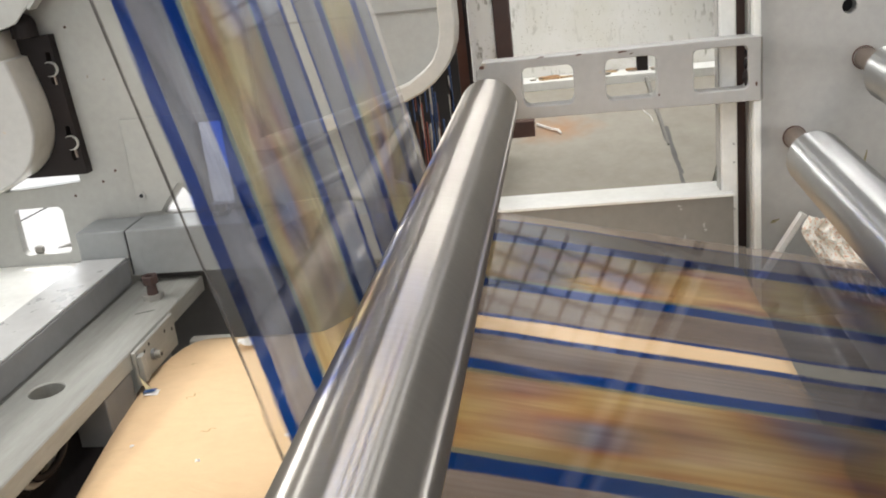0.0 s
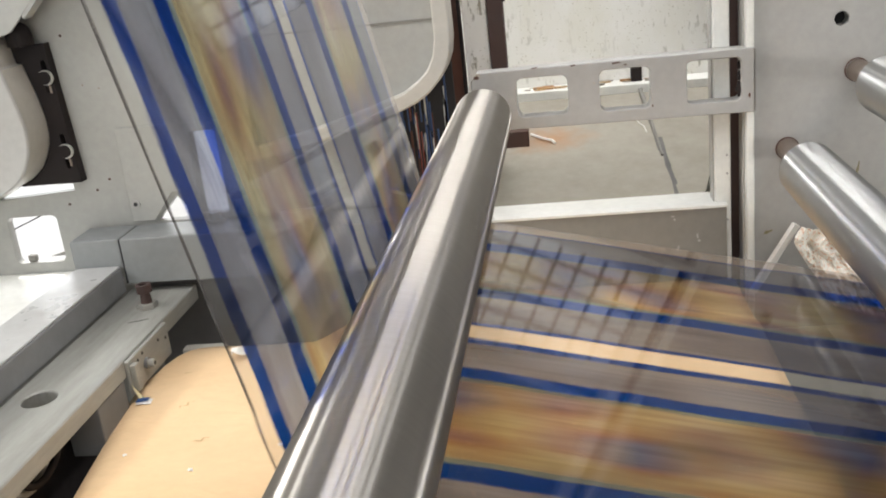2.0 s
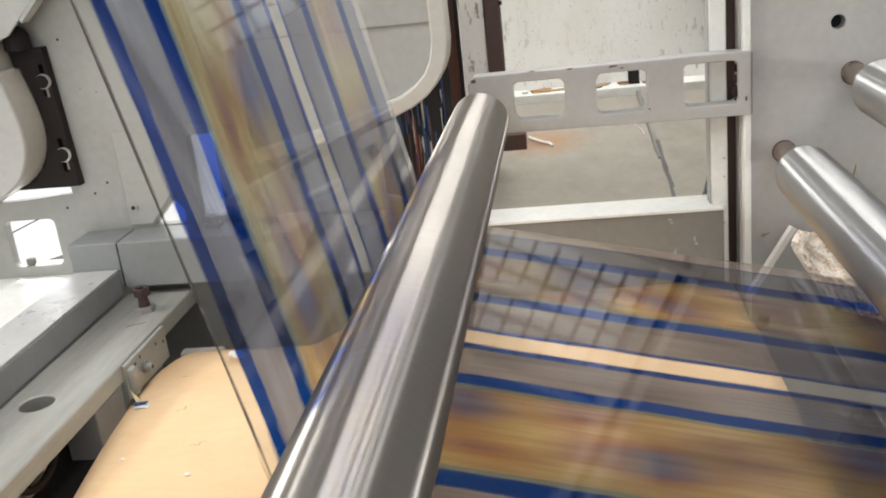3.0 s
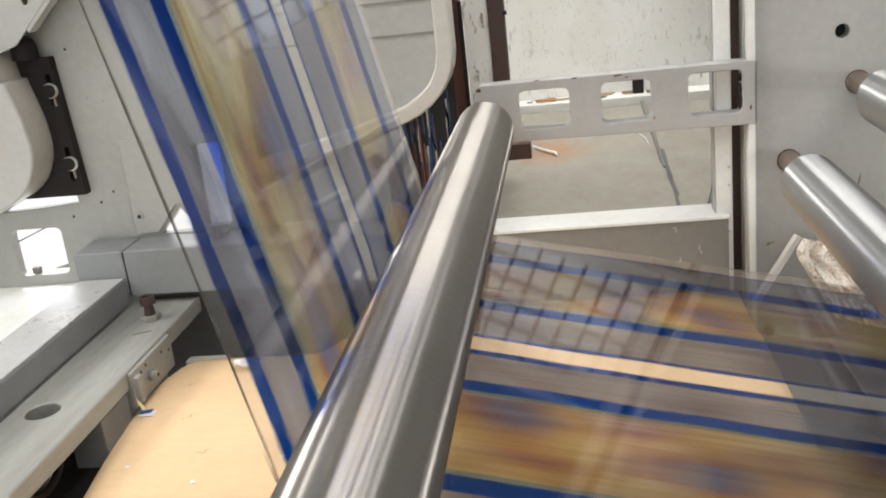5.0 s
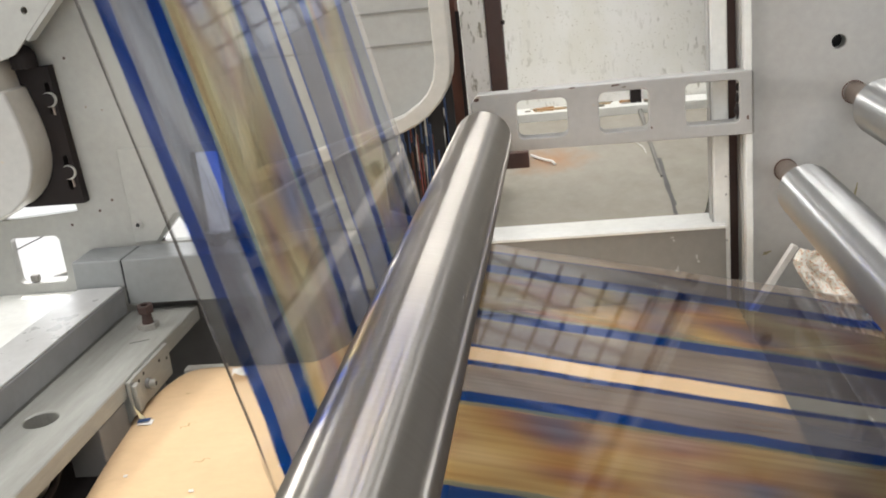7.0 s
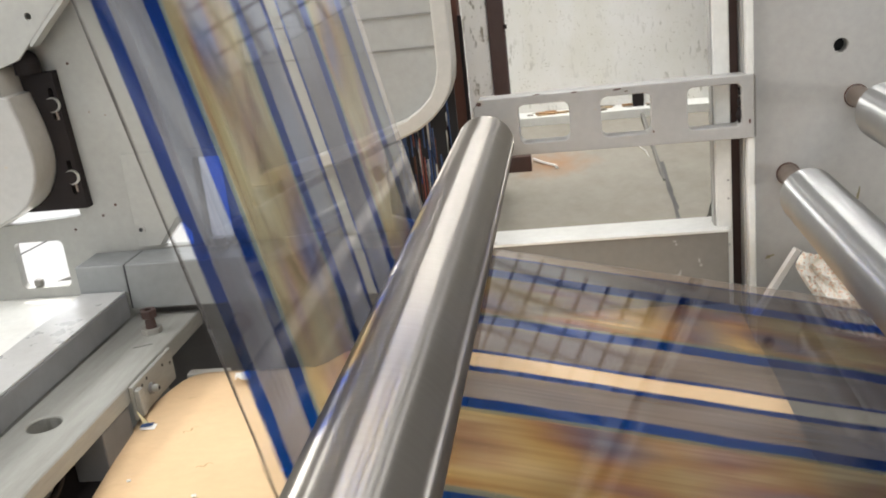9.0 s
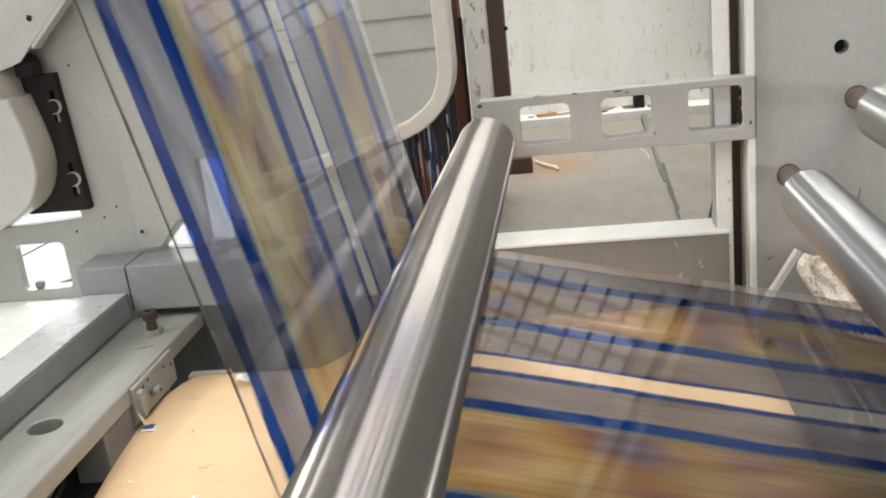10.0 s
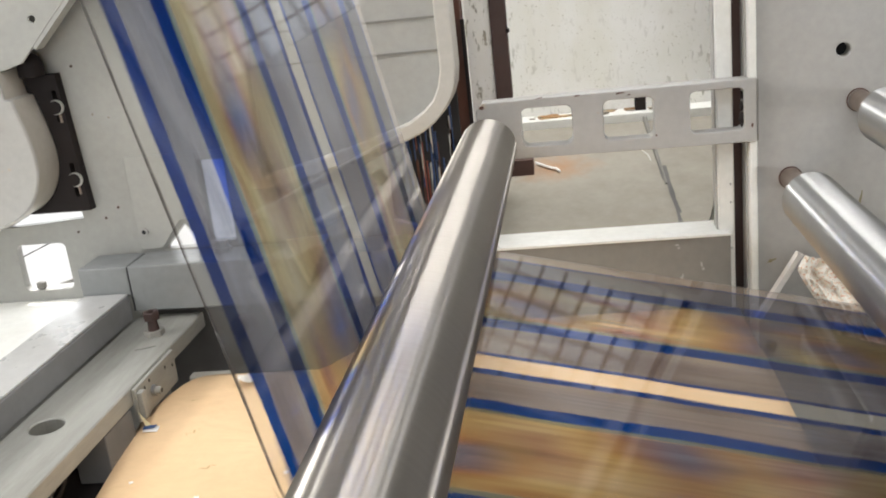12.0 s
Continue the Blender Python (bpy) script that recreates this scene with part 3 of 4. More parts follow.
bolt = local(part("bolt", rod((-0.858, YP, 1.132), (-0.858, YP - 0.010, 1.132), 0.0082, n=20), PLATE, left_frame), left_frame)
# Flat black disc gives the bolt's recess its shade.
local(part("socket_shade", rod((-0.858, YP - 0.010, 1.132), (-0.858, YP - 0.011, 1.132), 0.0045, n=6), DARK, bolt), left_frame)


# black slotted bracket round a drum
HOOK = [(-1.018, 1.424), (-1.011, 1.397), (-1.004, 1.368), (-0.999, 1.340), (-0.996, 1.313), (-0.997, 1.287), (-1.002, 1.266), (-1.011, 1.245), (-1.023, 1.227), (-1.038, 1.213), (-1.057, 1.200), (-1.083, 1.190)]
bracket = thing("slotted_bracket", "black steel bracket with two slots and washered bolts", "bracket", at=(-1.0, 1.75, 1.19))
local(part("plate", slab([[(-0.950, 1.1885), (-0.964, 1.459), (-1.031, 1.457), (-1.027, 1.427)] + [(x + 0.002, z) for x, z in HOOK] + [(-1.074, 1.1885)],
                          rounded(-0.9785, -0.9695, 1.366, 1.428, 0.004), rounded(-0.9745, -0.9655, 1.218, 1.286, 0.004)], 1.746, 1.768, bevel=0.001), BLACK, bracket), bracket)
for x, z in ((-0.973, 1.396), (-0.967, 1.253)):
    w = local(part("washer", slab([circle(x, z, 0.0145, 24), circle(x - 0.0025, z - 0.0005, 0.0125, 20)], 1.741, 1.7455), CHROME, bracket, "bright washer"), bracket)
    local(part("bolt_head", rod((x - 0.002, 1.7458, z), (x - 0.002, 1.738, z), 0.0125, n=20), BLACK, w), bracket)
    local(part("stem", rod((x + 0.003, 1.7455, z - 0.014), (x + 0.004, 1.7445, z - 0.030), 0.0025, n=8), SHAFT, bracket), bracket)
knob = local(part("knob", rod((-1.004, 1.738, 1.4592), (-1.004, 1.738, 1.480), 0.024, n=20), BLACK, bracket), bracket)
ball = bmesh.new()
bmesh.ops.create_uvsphere(ball, u_segments=20, v_segments=10, radius=0.0235)
bmesh.ops.transform(ball, matrix=Matrix.Translation((-1.004, 1.738, 1.480)), verts=ball.verts)
smooth(local(part("ball", ball, BLACK, knob, "worn black ball knob"), bracket), 60)

drum = thing("round_housing", "white painted housing with a rounded nose on the frame", "housing", at=(-1.2, 1.74, 1.3))
NOSE = HOOK + [(-1.13, 1.168), (-1.6, 1.15), (-1.6, 1.4755), (-1.040, 1.4755), (-1.034, 1.458), (-1.030, 1.4265)]
smooth(local(part("shell", slab([NOSE], 1.676, 1.768), CREAM, drum), drum), 50)
bm = bmesh.new()
rims = []
for y, inset in ((1.6758, 0.0), (1.673, 0.0006), (1.671, 0.0022), (1.670, 0.004)):
    rims.append([bm.verts.new((x - inset, y, z + inset * (1.3 - z) * 3)) for x, z in NOSE])
for a, b in zip(rims, rims[1:]):
    for q in range(len(a)):
        bm.faces.new((a[q], a[(q + 1) % len(a)], b[(q + 1) % len(a)], b[q]))
bm.faces.new(rims[-1])
smooth(local(part("face_plate", bm, PAINT, drum, "white painted face with a rounded edge"), drum), 20)
guard = thing("corner_guard", "white sheet metal guard with a sloping edge", "guard", at=(-1.0, 1.70, 1.5))
local(part("sheet", slab([[(-1.6, 1.477), (-1.031, 1.477), (-0.993, 1.488), (-0.852, 1.625), (-0.70, 1.80), (-0.70, 2.2), (-1.6, 2.2)], circle(-0.956, 1.564, 0.0062, 16)],
                         1.695, 1.700, bevel=0.001), PANEL, guard), guard)
local(part("fold", slab([[(-0.965, 1.515), (-0.852, 1.625), (-0.70, 1.80), (-0.694, 1.795), (-0.846, 1.619), (-0.962, 1.509)]], 1.6955, 1.725), PANEL, guard), guard)
local(part("standoff", box(-1.5, -1.2, 1.7005, 1.769, 1.55, 1.60), PANEL, guard), guard)
for x, z in ((-0.940, 1.468), (-0.905, 1.185), (-1.0, 1.14), (-0.935, 1.165)):
    tagged(part("paint_chip", slab([circle(x, z, 0.0028, 8)], YP - 0.0012, YP - 0.0002), RUST), "small rusty chip on the frame plate", "stain", "paint chips")

# cream cover with a rounded lower corner
OUT = [(-0.195, 2.3), (-0.195, 1.405), (-0.199, 1.375), (-0.208, 1.352), (-0.222, 1.331), (-0.242, 1.311), (-0.266, 1.295), (-0.294, 1.283), (-0.376, 1.260), (-0.465, 1.236), (-0.566, 1.213), (-0.60, 1.213), (-0.60, 2.3)]
INN = [(-0.224, 2.26), (-0.224, 1.405), (-0.230, 1.375), (-0.242, 1.351), (-0.262, 1.332), (-0.290, 1.314), (-0.376, 1.286), (-0.465, 1.262), (-0.575, 1.238), (-0.575, 2.26)]
cover = thing("machine_cover", "cream sheet metal cover with a rounded corner", "cover", at=(-0.4, 1.72, 1.5))
local(part("rim", slab([OUT, INN], 1.700, 1.768, bevel=0.003), CREAM, cover), cover)
local(part("panel", slab([INN], 1.724, 1.735), PANEL, cover), cover)
for z, x0 in ((1.495, -0.57), (1.437, -0.57), (1.55, -0.57), (1.61, -0.57)):
    local(part("seam", box(x0, -0.2245, 1.7215, 1.7238, z - 0.002, z + 0.002), APRON, cover), cover)
# ink-stained screen between cover and columns
screen = thing("ink_stained_screen", "black screen streaked with dried blue and red ink", "screen", at=(-0.3, 1.85, 1.0))
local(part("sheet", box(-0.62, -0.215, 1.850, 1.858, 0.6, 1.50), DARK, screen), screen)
rnd = random.Random(4)
for i in range(46):
    x = rnd.uniform(-0.335, -0.220)
    z1 = rnd.uniform(1.16, 1.36)
    w = rnd.uniform(0.0008, 0.0022)
    local(part("ink_run", box(x - w, x + w, 1.8475, 1.8495, z1 - rnd.uniform(0.03, 0.16), z1), rnd.choice((INKBLUE, INKBLUE, INKRED, INKPALE, RUST)), screen), screen)

# ---- box beam and rails ----
beam = thing("box_beam", "grey steel box beam across the frame", "machine beam", at=(-0.7, 1.72, 0.97))
local(part("section", box(-0.863, -0.245, 1.669, YP - 0.007, 0.998, 1.090, 0.003), BEAM, beam), beam)
local(part("end_block", box(-0.966, -0.8655, 1.672, YP - 0.007, 1.03, 1.090, 0.003), BEAM, beam), beam)
local(part("joint_edge", box(-0.8652, -0.8632, 1.6695, YP - 0.01, 1.0, 1.0885), DARK, beam), beam)
local(part("bolt", rod((-0.690, 1.735, 1.090), (-0.690, 1.735, 1.112), 0.012, n=6), APRON, beam), beam)
local(part("nut", rod((-0.690, 1.735, 1.090), (-0.690, 1.735, 1.098), 0.018, n=6), APRON, beam), beam)
gusset = tagged(part("gusset_plate", slab([[(-0.536, 1.124), (-0.455, 1.129), (-0.507, 1.034)]], 1.655, 1.6675, bevel=0.001), PAINT), "pale triangular gusset plate on the beam", "gusset")
rail_a = thing("guide_rail", "grey steel guide rail with lit top and shaded side in colour", "rail", at=(-0.95, 1.0, 0.97))
# The rail's lit top and shaded side are put into two steel colours.
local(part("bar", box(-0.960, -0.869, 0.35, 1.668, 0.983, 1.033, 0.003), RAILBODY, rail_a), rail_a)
local(part("top_plate", box(-0.961, -0.871, 0.35, 1.667, 1.0335, 1.037, 0.001), RAILTOP, rail_a, "worn top plate coloured as lit"), rail_a)
side_table = thing("side_table", "white enamelled sheet table lit by the yard door", "table", at=(-1.25, 1.0, 0))
local(part("top", box(-1.70, -0.962, 0.35, YP - 0.002, 0.985, 1.000, 0.002), WHITE, side_table), side_table)
for x in (-1.66, -1.51):
    for y in (0.40, 1.72):
        local(part("leg", box(x - 0.02, x + 0.02, y - 0.02, y + 0.02, 0, 0.9845), BEAM, side_table), side_table)
# Made-up black box that keeps the space under the rails in shade.
base = thing("under_rail_shade_box", "black box added under the rails for their deep shade", "cabinet", at=(-1.1, 1.0, 0))
local(part("body", box(-1.48, -0.815, 0.36, 1.66, 0.05, 0.60, 0.006), BLACK, base), base)
local(part("plinth", box(-1.46, -0.83, 0.40, 1.64, 0, 0.0495), DARK, base), base)
rail_b = thing("mounting_rail", "worn grey steel rail with an oval slot", "rail", at=(-0.8, 1.0, 0.95))
hole = [(-0.817 + 0.026 * math.cos(a), 1.230 + 0.027 * math.sin(a)) for a in [2 * math.pi * i / 28 for i in range(28)]]
local(part("bar", slab([[(-0.8685, 0.35), (-0.738, 0.35), (-0.738, 1.695), (-0.8685, 1.695)], hole], 0.950, 0.981, "z", bevel=0.002), RAIL, rail_b), rail_b)

# Plate coloured black to stand for the dark hollow under the rail.
local(part("web_shade_plate", box(-0.812, -0.800, 0.35, 1.36, 0.70, 0.9495), BLACK, rail_b), rail_b)
blk = local(part("clamp_block", box(-0.7375, -0.7295, 1.352, 1.515, 0.918, 0.9785, 0.002), RAIL, rail_b), rail_b)
local(part("clamp_step", box(-0.7293, -0.719, 1.352, 1.368, 0.925, 0.972, 0.002), RAIL, blk), rail_b)
local(part("clamp_screw", rod((-0.7295, 1.412, 0.948), (-0.714, 1.412, 0.948), 0.0070, n=16), RAIL, blk), rail_b)
local(part("screw_collar", rod((-0.7295, 1.412, 0.948), (-0.724, 1.412, 0.948), 0.0098, n=16), RAILBODY, blk), rail_b)
# Black discs on solid faces draw the shade of a bore and notches.
local(part("screw_bore_shade", rod((-0.714, 1.412, 0.948), (-0.7135, 1.412, 0.948), 0.0036, n=12), DARK, blk), rail_b)
for y, z in ((1.385, 0.966), (1.405, 0.970), (1.470, 0.964), (1.500, 0.955)):
    local(part("notch_shade", rod((-0.7296, y, z), (-0.7290, y, z), 0.003, n=9), BLACK, blk), rail_b)
local(part("hanger_plate", box(-0.7975, -0.7395, 1.25, 1.345, 0.868, 0.9495, 0.002), RAILBODY, rail_b), rail_b)
stud = thing("rusty_bolt", "rusty bolt with a washer standing on the rail", "bolt", at=(-0.792, 1.585, 0.981))
part("washer", rod((0, 0, 0), (0, 0, 0.010), 0.019, n=6), APRON, stud)
part("shank", rod((0, 0, 0.010), (0, 0, 0.030), 0.0105, 0.0085, n=16), OLDRUST, stud)
head = part("head", slab([circle(0, 0, 0.0155, 6), circle(0, 0, 0.007, 12)], 0.0302, 0.046, "z", bevel=0.0015), OLDRUST, stud)
# Black plug darkens the hole in the bolt head.
part("socket_shade", rod((0, 0, 0.031), (0, 0, 0.038), 0.0068, n=12), DARK, head)
scratch = tagged(part("scratch_mark", box(-0.80, -0.765, 1.520, 1.5215, 0.9812, 0.9816), DARK), "thin dark scratch on the rail", "stain")
scratch.matrix_basis = Matrix.Translation((-0.78, 1.52, 0)) @ Matrix.Rotation(radians(25), 4, "Z") @ Matrix.Translation((0.78, -1.52, 0))
bundle = thing("cable_bundle", "looped cables hanging under the rail", "cables", at=(-0.77, 1.12, 0.95))
for i in range(3):
    cu, rings = bmesh.new(), []
    for a in range(17):
        u = math.pi * a / 16
        along = Vector((0, 0.055 * math.sin(u), -0.050 * math.cos(u))).normalized()
        mid = Vector((-0.784 + 0.013 * i, 1.085 + 0.010 * i - 0.050 * math.cos(u), 0.9515 - (0.048 - 0.008 * i) * math.sin(u)))
        side, up = Vector((1, 0, 0)), along.cross(Vector((1, 0, 0)))
        rings.append([cu.verts.new(mid + 0.0055 * (side * math.cos(k * math.pi / 5) + up * math.sin(k * math.pi / 5))) for k in range(10)])
    for r0, r1 in zip(rings, rings[1:]):
        for k in range(10):
            cu.faces.new((r0[k], r0[(k + 1) % 10], r1[(k + 1) % 10], r1[k]))
    cu.faces.new(rings[0])
    cu.faces.new(rings[-1])
    bmesh.ops.recalc_face_normals(cu, faces=cu.faces[:])
    o = local(part("cable", cu, (BLACK, PLATE, BLACK)[i], bundle), bundle)
    smooth(o, 60)


KZ = 0.915


def sheet_edge(y):
    return -0.795 + (1.50 - y) * 0.14


def sheet_height(x, y):
    d = max(0.0, 1.0 - (x - sheet_edge(y)) / 0.070)
    e = max(0.0, min(y, 1.56) - 1.50)
    return KZ - 0.050 * d ** 2.2 - 3.0 * e * e + 0.005 * noise.noise((x * 3, y * 3, 0)) + 0.0022 * noise.noise((x * 8, y * 8, 2)) + 0.0008 * noise.noise((x * 24, y * 14, 5))


def kraft_sheet():
    """A broad sheet of kraft paper over rounded supports, drooping at its side."""
    b = bmesh.new()
    grid = []
    for i in range(65):
        row = []
        for j in range(49):
            u = (i / 64) ** 1.25
            y = 0.25 + (1.31 + 0.19 * min(1.0, max(0.0, (u - 0.30) / 0.12))) * j / 48
            round_off = 0.085 * max(0.0, (j / 48 - 0.86) / 0.14) ** 2.0 * max(0.0, 1 - u / 0.12)
            x = sheet_edge(y) + round_off + u * (0.290 - sheet_edge(y) - round_off)
            row.append(b.verts.new((x, y, sheet_height(max(x - round_off, sheet_edge(y)), y))))
        grid.append(row)
    for i in range(64):
        for j in range(48):
            b.faces.new((grid[i][j], grid[i + 1][j], grid[i + 1][j + 1], grid[i][j + 1]))
    ob = part("kraft_paper_sheet", b, KRAFT)
    so = ob.modifiers.new("thickness", "SOLIDIFY")
    so.thickness, so.offset = 0.003, -1
    smooth(ob, 60)
    return tagged(ob, "tan kraft paper sheet draped over a rounded support", "paper")


kraft_sheet()
support = thing("sheet_support", "dark steel table under the kraft paper", "table", at=(-0.25, 1.0, 0))
local(part("top", box(-0.56, 0.27, 0.30, 1.40, 0.84, 0.898, 0.01), BLACK, support), support)
for x in (-0.52, 0.24):
    for y in (0.36, 1.36):
        local(part("leg", box(x - 0.025, x + 0.025, y - 0.025, y + 0.025, 0, 0.84), BLACK, support), support)

# ---- scraps on the paper and in the tray ----
def scrap(name, label, category, x, y, w, h, material, turn=0.0, crumple=0.0, lift=0.0008, corners=9):
    """A small torn scrap with an uneven outline and slightly raised corners."""
    b = bmesh.new()
    r = random.Random(int(1000 * (x + 3 * y)) + 7)
    centre = b.verts.new((0, 0, crumple))
    ring = []
    for i in range(corners):
        a = 2 * math.pi * (i + 0.5) / corners
        q = r.uniform(0.75, 1.15)
        ring.append(b.verts.new((w * q * math.cos(a), h * q * math.sin(a), r.uniform(0, 1) * crumple)))
    for i in range(corners):
        b.faces.new((centre, ring[i], ring[(i + 1) % corners]))
    ob = part(name, b, material)
    so = ob.modifiers.new("thickness", "SOLIDIFY")
    so.thickness, so.offset = 0.0006, 1
    x, y = 0.99 * x, 0.99 * y
    ob.matrix_basis = pose(x, y, sheet_height(x, y) + lift, 0, 0, turn)
    return tagged(ob, label, category)


scrap("paper_scrap", "crumpled white paper scrap on the kraft paper", "paper scrap", -0.600, 1.500, 0.014, 0.016, PAPERWHITE, 20, 0.018)
def crease(x, y, size, turn, seed):
    """A short wavering brown crease pressed into the paper."""
    b = bmesh.new()
    r = random.Random(seed)
    pairs = []
    for q in range(8):
        u, v = size * (q / 3.5 - 1), 0.32 * size * math.sin(q * 1.5) + r.uniform(-0.001, 0.001)
        px, py = x + u * math.cos(turn) - v * math.sin(turn), y + u * math.sin(turn) + v * math.cos(turn)
        w = 0.0011 * math.sin(math.pi * (q + 0.5) / 8) + 0.0003
        pairs.append([b.verts.new((px + e * w, py + 0.5 * e * w, sheet_height(px, py) + 0.0012)) for e in (-1, 1)])
    for a, c in zip(pairs, pairs[1:]):
        b.faces.new((a[0], a[1], c[1], c[0]))
    return tagged(part("crease_mark", b, RUSTMARK), "short wavering brown crease mark on the kraft paper", "stain")


crease(-0.629, 1.317, 0.013, 0.95, 1)
crease(-0.564, 1.203, 0.012, 0.55, 2)
crease(-0.668, 1.43, 0.006, 0.2, 3)
scrap("label_scrap", "torn white and blue label scrap", "paper scrap", -0.712, 1.345, 0.020, 0.016, PAPERWHITE, 5, 0.003, 0.0008, 4)
scrap("label_print", "blue printed corner of a torn label", "paper scrap", -0.714, 1.345, 0.014, 0.009, INKBLUE, 8, 0.002, 0.0045, 4)
b = bmesh.new()
tip = [b.verts.new(c) for c in ((-0.712, 1.334, 0.911), (-0.703, 1.340, 0.913), (-0.724, 1.338, 0.944))]
b.faces.new(tip)
ob = part("straw_scrap", b, STRAW)
so = ob.modifiers.new("thickness", "SOLIDIFY")
so.thickness = 0.001
tagged(ob, "thin yellow plastic sliver sticking up from the paper", "plastic scrap")
scrap("film_fleck", "tiny white film fleck on the paper", "plastic scrap", -0.674, 1.179, 0.004, 0.003, PAPERWHITE, 0, 0.002)
scrap("film_fleck", "tiny white film fleck on the paper", "plastic scrap", -0.553, 1.127, 0.004, 0.004, PAPERWHITE, 0, 0.002)
scrap("film_fleck", "tiny white film fleck on the paper", "plastic scrap", -0.44, 1.19, 0.005, 0.004, PAPERWHITE, 0, 0.002)
flap = tagged(part("paper_flap", box(-0.73, -0.65, 1.555, 1.58, 0.892, 0.905, 0.004), CREAM), "curled dull paper flap at the sheet's far edge", "paper scrap")


def tray_height(y):
    return 1.030 + (y - 1.865) * 0.142 / 0.635


def grease_lump(x, z, size, seed):
    b = bmesh.new()
    bmesh.ops.create_icosphere(b, subdivisions=3, radius=size)
    for v in b.verts:
        v.co *= 1 + 0.45 * noise.noise(v.co * 1.1 / size + Vector((seed, 0, 0)))
        v.co = Vector((x + 0.6 * v.co.x, YP + 0.002 + 0.9 * v.co.y, z + 1.2 * v.co.z))
    return tagged(smooth(part("grease_lump", b, BLACK), 80), "black lump of grease on the edge of the bar's window", "stain", "grease lumps")


for i, (x, z, size) in enumerate(((0.3045, 1.302, 0.006), (0.304, 1.283, 0.0075), (0.3035, 1.262, 0.010), (0.305, 1.248, 0.007))):
    grease_lump(x, z, size, i)

sill = thing("tray_sill", "white sill at the tray's back with rusty dirt", "sill", at=(0.05, 2.45, 1.15))
local(part("ledge", box(-0.45, 0.42, 2.405, 2.486, 1.150, 1.172, 0.002), WHITE, sill), sill)
r = random.Random(9)
for i in range(26):
    x, y, w = r.uniform(-0.12, 0.24), r.uniform(2.425, 2.475), r.uniform(0.008, 0.022)
    local(part("dirt", slab([[(x + w * r.uniform(0.7, 1.2) * math.cos(a), y + 0.4 * w * r.uniform(0.7, 1.2) * math.sin(a)) for a in (0, 0.9, 1.8, 2.7, 3.6, 4.5, 5.4)]], 1.1722, 1.1728 + 0.0002 * i, "z"),
               r.choice((RUSTSTAIN, RUSTMARK, TRAY)), sill), sill)
tagged(part("rusty_block", box(-0.150, -0.092, 2.155, 2.19, tray_height(2.155) - 0.004, tray_height(2.19) + 0.028, 0.002), RUST), "rusty steel block lying in the tray", "metal block")
b = bmesh.new()
pts = [(-0.088, 2.205), (-0.068, 2.185), (-0.052, 2.172), (-0.040, 2.166), (-0.034, 2.150)]
for (xa, ya), (xb, yb) in zip(pts, pts[1:]):
    rod((xa, ya, tray_height(ya) + 0.006), (xb, yb, tray_height(yb) + 0.006), 0.0028, n=8, bm=b)
tagged(part("twine", b, PAPERWHITE), "short end of white twine in the tray", "string")
b = bmesh.new()
pts = [(0.146, 2.30), (0.150, 2.26), (0.158, 2.225), (0.168, 2.205), (0.171, 2.175)]
for (xa, ya), (xb, yb) in zip(pts, pts[1:]):
    rod((xa, ya, tray_height(ya) + 0.004), (xb, yb, tray_height(yb) + 0.004), 0.0010, n=8, bm=b)
tagged(part("twine", b, PAPERWHITE), "thin pale string lying beside the tray rod", "string")
brace = thing("tray_brace", "grey steel rod running down the tray", "rod", at=(0.18, 2.2, 1.1))
local(part("rod", rod((0.176, 2.48, tray_height(2.48) + 0.007), (0.193, 2.06, tray_height(2.06) + 0.002), 0.0065, 0.003, n=12), APRON, brace), brace)
for i, (x, y0, y1, w) in enumerate(((0.200, 1.88, 2.15, 0.006), (0.186, 2.08, 2.26, 0.003), (0.2035, 1.93, 2.05, 0.003))):
    b = bmesh.new()
    r = random.Random(300 + i)
    left = [b.verts.new((x - (q - 4) * 0.0009 - w * r.uniform(0.4, 1.1), y0 + (y1 - y0) * q / 8, tray_height(y0 + (y1 - y0) * q / 8) + 0.0012)) for q in range(9)]
    right = [b.verts.new((x - (q - 4) * 0.0009 + w * r.uniform(0.4, 1.1), y0 + (y1 - y0) * q / 8, tray_height(y0 + (y1 - y0) * q / 8) + 0.0012)) for q in range(9)]
    for q in range(8):
        b.faces.new((left[q], right[q], right[q + 1], left[q + 1]))
    tagged(part("grease_streak", b, LOWER), "dark greasy streak on the tray beside the rod", "stain", "grease streaks")
local(part("bracket", box(0.160, 0.186, 2.44, 2.47, tray_height(2.45), tray_height(2.45) + 0.05), BLACK, brace), brace)


def crumpled_paper():
    """Crumpled printed paper caught between frame and roller."""
    b = bmesh.new()
    nx, nz = 16, 16
    g = []
    for i in range(nx + 1):
        col = []
        for j in range(nz + 1):
            u, v = i / nx, j / nz
            z = 0.865 + 0.152 * v - 0.035 * u
            x = float(np.interp(v, (0.0, 0.43, 0.72, 0.85, 1.0), (0.450, 0.417, 0.391, 0.383, 0.398))) + 0.10 * u
            col.append(b.verts.new((x, 1.70 + 0.022 * noise.noise((u * 5, v * 5, 1)) + 0.012 * noise.noise((u * 13, v * 13, 4)), z)))
        g.append(col)
    for i in range(nx):
        for j in range(nz):
            b.faces.new((g[i][j], g[i + 1][j], g[i + 1][j + 1], g[i][j + 1]))
    ob = part("crumpled_paper", b, PRINTPAPER)
    so = ob.modifiers.new("thickness", "SOLIDIFY")
    so.thickness = 0.001
    return tagged(ob, "crumpled paper with orange print against the side frame", "paper scrap")


crumpled_paper()
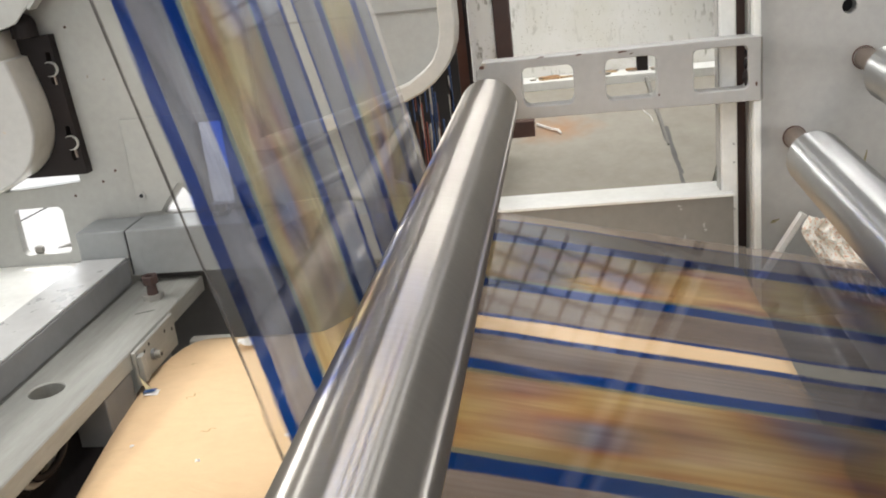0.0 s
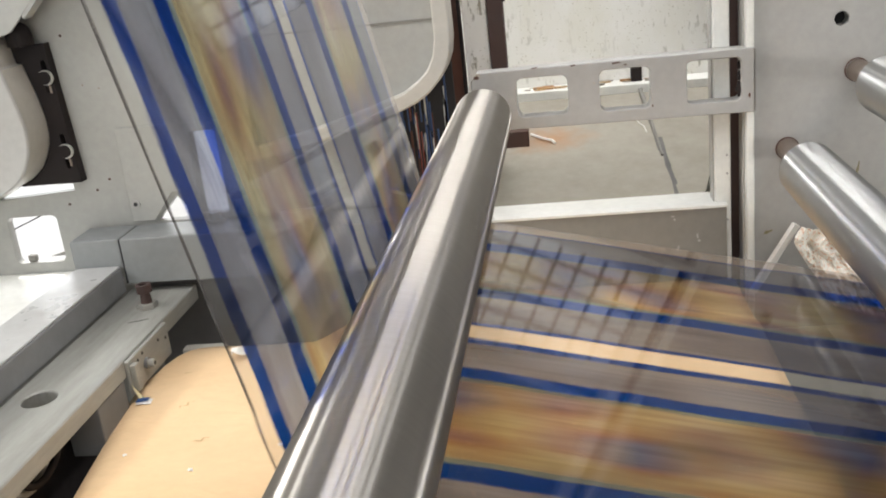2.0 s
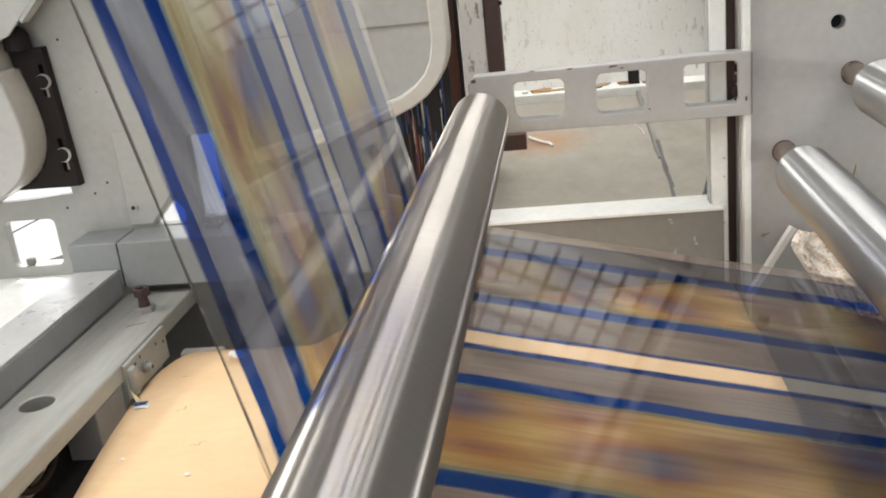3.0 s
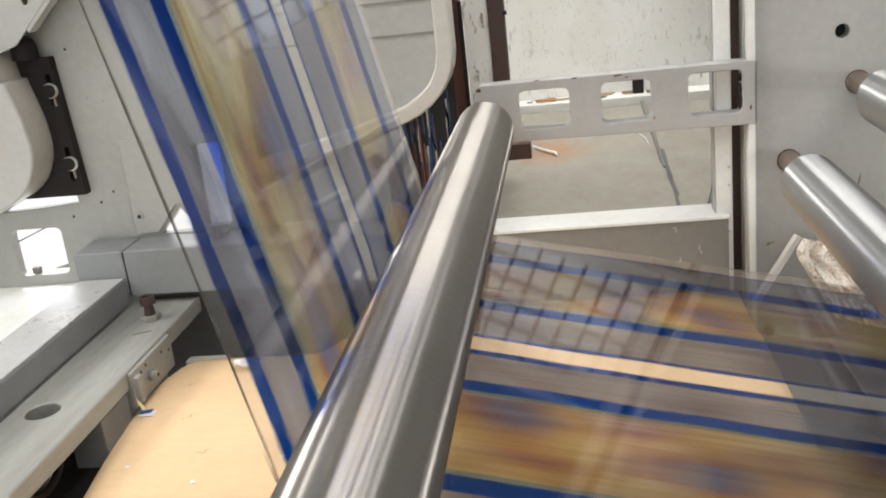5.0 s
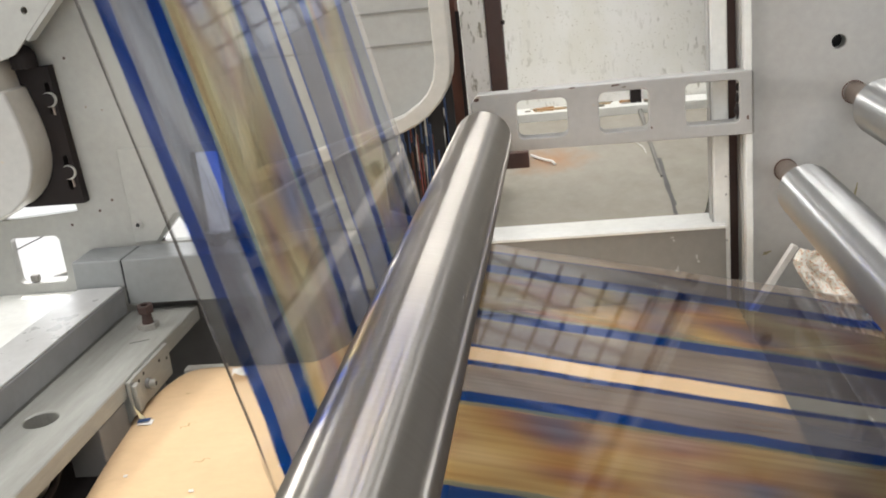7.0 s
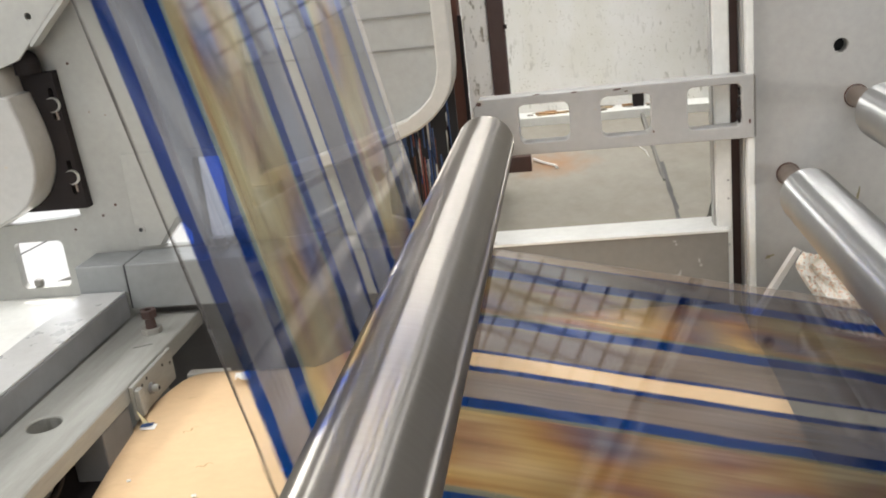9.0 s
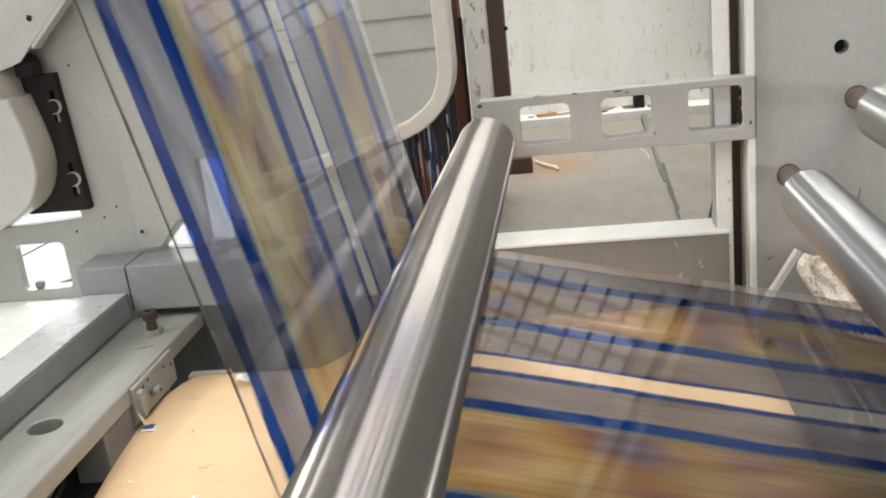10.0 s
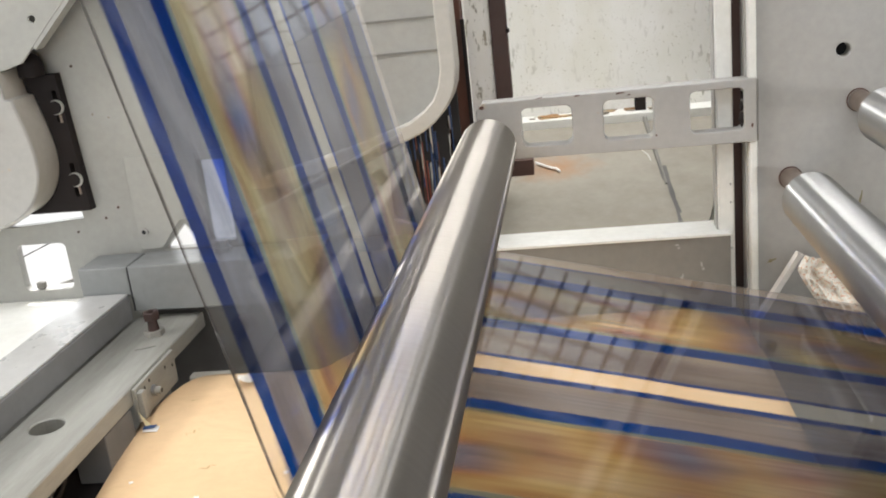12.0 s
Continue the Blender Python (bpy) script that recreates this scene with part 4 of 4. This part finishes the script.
tagged(part("white_strip", rod((0.320, 1.735, 0.885), (0.396, 1.735, 1.010), 0.0085, n=6), PAPERWHITE), "narrow white plastic strip leaning on the frame", "strip")
tagged(part("lower_shelf", box(0.305, 1.2, 0.3, 1.62, 0.845, 0.86, 0.003), APRON), "grey sheet metal shelf below the web", "shelf")

# ---- rollers ----
V = 1.8
MX, MZ, MR = -0.147, 1.268, 0.050
R1X, R1Z, R2X, R2Z, RR, RG = 0.387, 1.144, 0.505, 1.275, 0.039, 0.047
TX, TZ, UX, UZ = -0.403, 2.45, 0.52, 2.45


def roller(label, x, z, r, y0, y1, material, stub=0.019):
    ob = thing("guide_roller", label, "roller", "rollers of the web path", at=(x, 0, z))
    body = part("body", lathe([(y0, r - 0.003), (y0 + 0.003, r), (y1 - 0.006, r), (y1, r - 0.005)], 96), material, ob)
    smooth(body, 50)
    shaft = part("shaft", lathe([(y1, stub), (YP + 0.001, stub)], 32), SHAFT, ob, "oily brown shaft stub")
    smooth(shaft, 50)
    return ob


ROLLERS = [
    (roller("large ground steel roller pressing on the printed film", MX, MZ, MR, 0.20, 1.66, STEEL, 0.016), MR, 1),
    (roller("polished steel guide roller on the side frame", R1X, R1Z, RG, 0.20, 1.622, STEEL2), RG, 1),
    (roller("polished steel guide roller beside a bore", R2X, R2Z, RG, 0.20, 1.622, STEEL2), RG, -1),
    (roller("upper steel guide roller over the web", TX, TZ, RR, 0.20, 1.66, STEEL2), RR, 1),
    (roller("upper steel guide roller over the web", UX, UZ, RR, 0.20, 1.66, STEEL2), RR, 1),
]


# ---- the printed film, an endless web of short rigid strips ----
def web_path():
    """Arc-length path in x, z: over the upper left roller, down under the main roller, under the right roller, up and back."""
    wheels = [(TX, TZ, RR), (MX, MZ, MR), (R1X, R1Z, RG), (UX, UZ, RR)]
    legs = []
    for i, (ax, az, ar) in enumerate(wheels):
        bx, bz, br = wheels[(i + 1) % 4]
        d = Vector((bx - ax, bz - az))
        u = d.normalized()
        s = (ar - br) / d.length
        # outer tangent of a loop that runs with the wheels on its left
        nrm = Vector((u.y, -u.x)) * math.sqrt(1 - s * s) + u * s
        legs.append((Vector((ax, az)) + nrm * (ar + 0.001), Vector((bx, bz)) + nrm * (br + 0.001), nrm))
    out = []
    for i, (a, b, nrm) in enumerate(legs):
        out.append(("line", a, b, (b - a).length))
        c = Vector(wheels[(i + 1) % 4][:2])
        r = wheels[(i + 1) % 4][2] + 0.001
        a0 = math.atan2(nrm.y, nrm.x)
        a1 = math.atan2(legs[(i + 1) % 4][2].y, legs[(i + 1) % 4][2].x)
        turn = (a1 - a0) % (2 * math.pi)
        out.append(("arc", (c, r, a0), turn, r * turn))
    return out


PATH = web_path()
LOOP = sum(p[3] for p in PATH)


def on_path(s):
    s %= LOOP
    for kind, a, b, length in PATH:
        if s <= length:
            if kind == "line":
                d = (b - a) / length
                q = a + d * s
                return q.x, q.y, math.atan2(d.y, d.x)
            c, r, a0 = a
            ang = a0 + s / r
            return c.x + r * math.cos(ang), c.y + r * math.sin(ang), ang + math.pi / 2
        s -= length
    return on_path(0)


REPEATS, PER = 12, 8
STRIP = LOOP / (REPEATS * PER)
web = thing("printed_film", "clear plastic film printed with blue lines and ochre pictures", "film web")
STRIPS = []
meshes = []
for j in range(PER):
    me = bpy.data.meshes.new("film_strip")
    h = STRIP / 2
    edges_y = [0.526, 0.69, 0.87, 1.05, 1.242]
    verts = [(sx * h, y, 0) for y in edges_y for sx in (-1, 1)]
    faces = [(2 * i, 2 * i + 1, 2 * i + 3, 2 * i + 2) for i in range(4)]
    me.from_pydata(verts, [], faces)
    layer = me.uv_layers.new(name="web")
    for loop in me.loops:
        co = me.vertices[loop.vertex_index].co
        layer.data[loop.index].uv = (co.y, j * STRIP + co.x + h)
    me.materials.append(FILM)
    meshes.append(me)
for i in range(REPEATS * PER):
    ob = new("film_strip", meshes[i % PER])
    ob.parent = web
    STRIPS.append((ob, i * STRIP))


def motions():
    frames = range(-1, 362)
    for ob, s0 in STRIPS:
        rows = []
        for f in frames:
            x, z, a = on_path(s0 + V * f / 30)
            rows.append((f / 30, Matrix.Translation((x, 0, z)) @ Matrix.Rotation(-a, 4, "Y")))
        walk(ob, rows)
    for ob, r, way in ROLLERS:
        x, _, z = ob.matrix_basis.translation
        walk(ob, [(f / 30, Matrix.Translation((x, 0, z)) @ Matrix.Rotation(-way * V / r * f / 30, 4, "Y")) for f in frames])


motions()
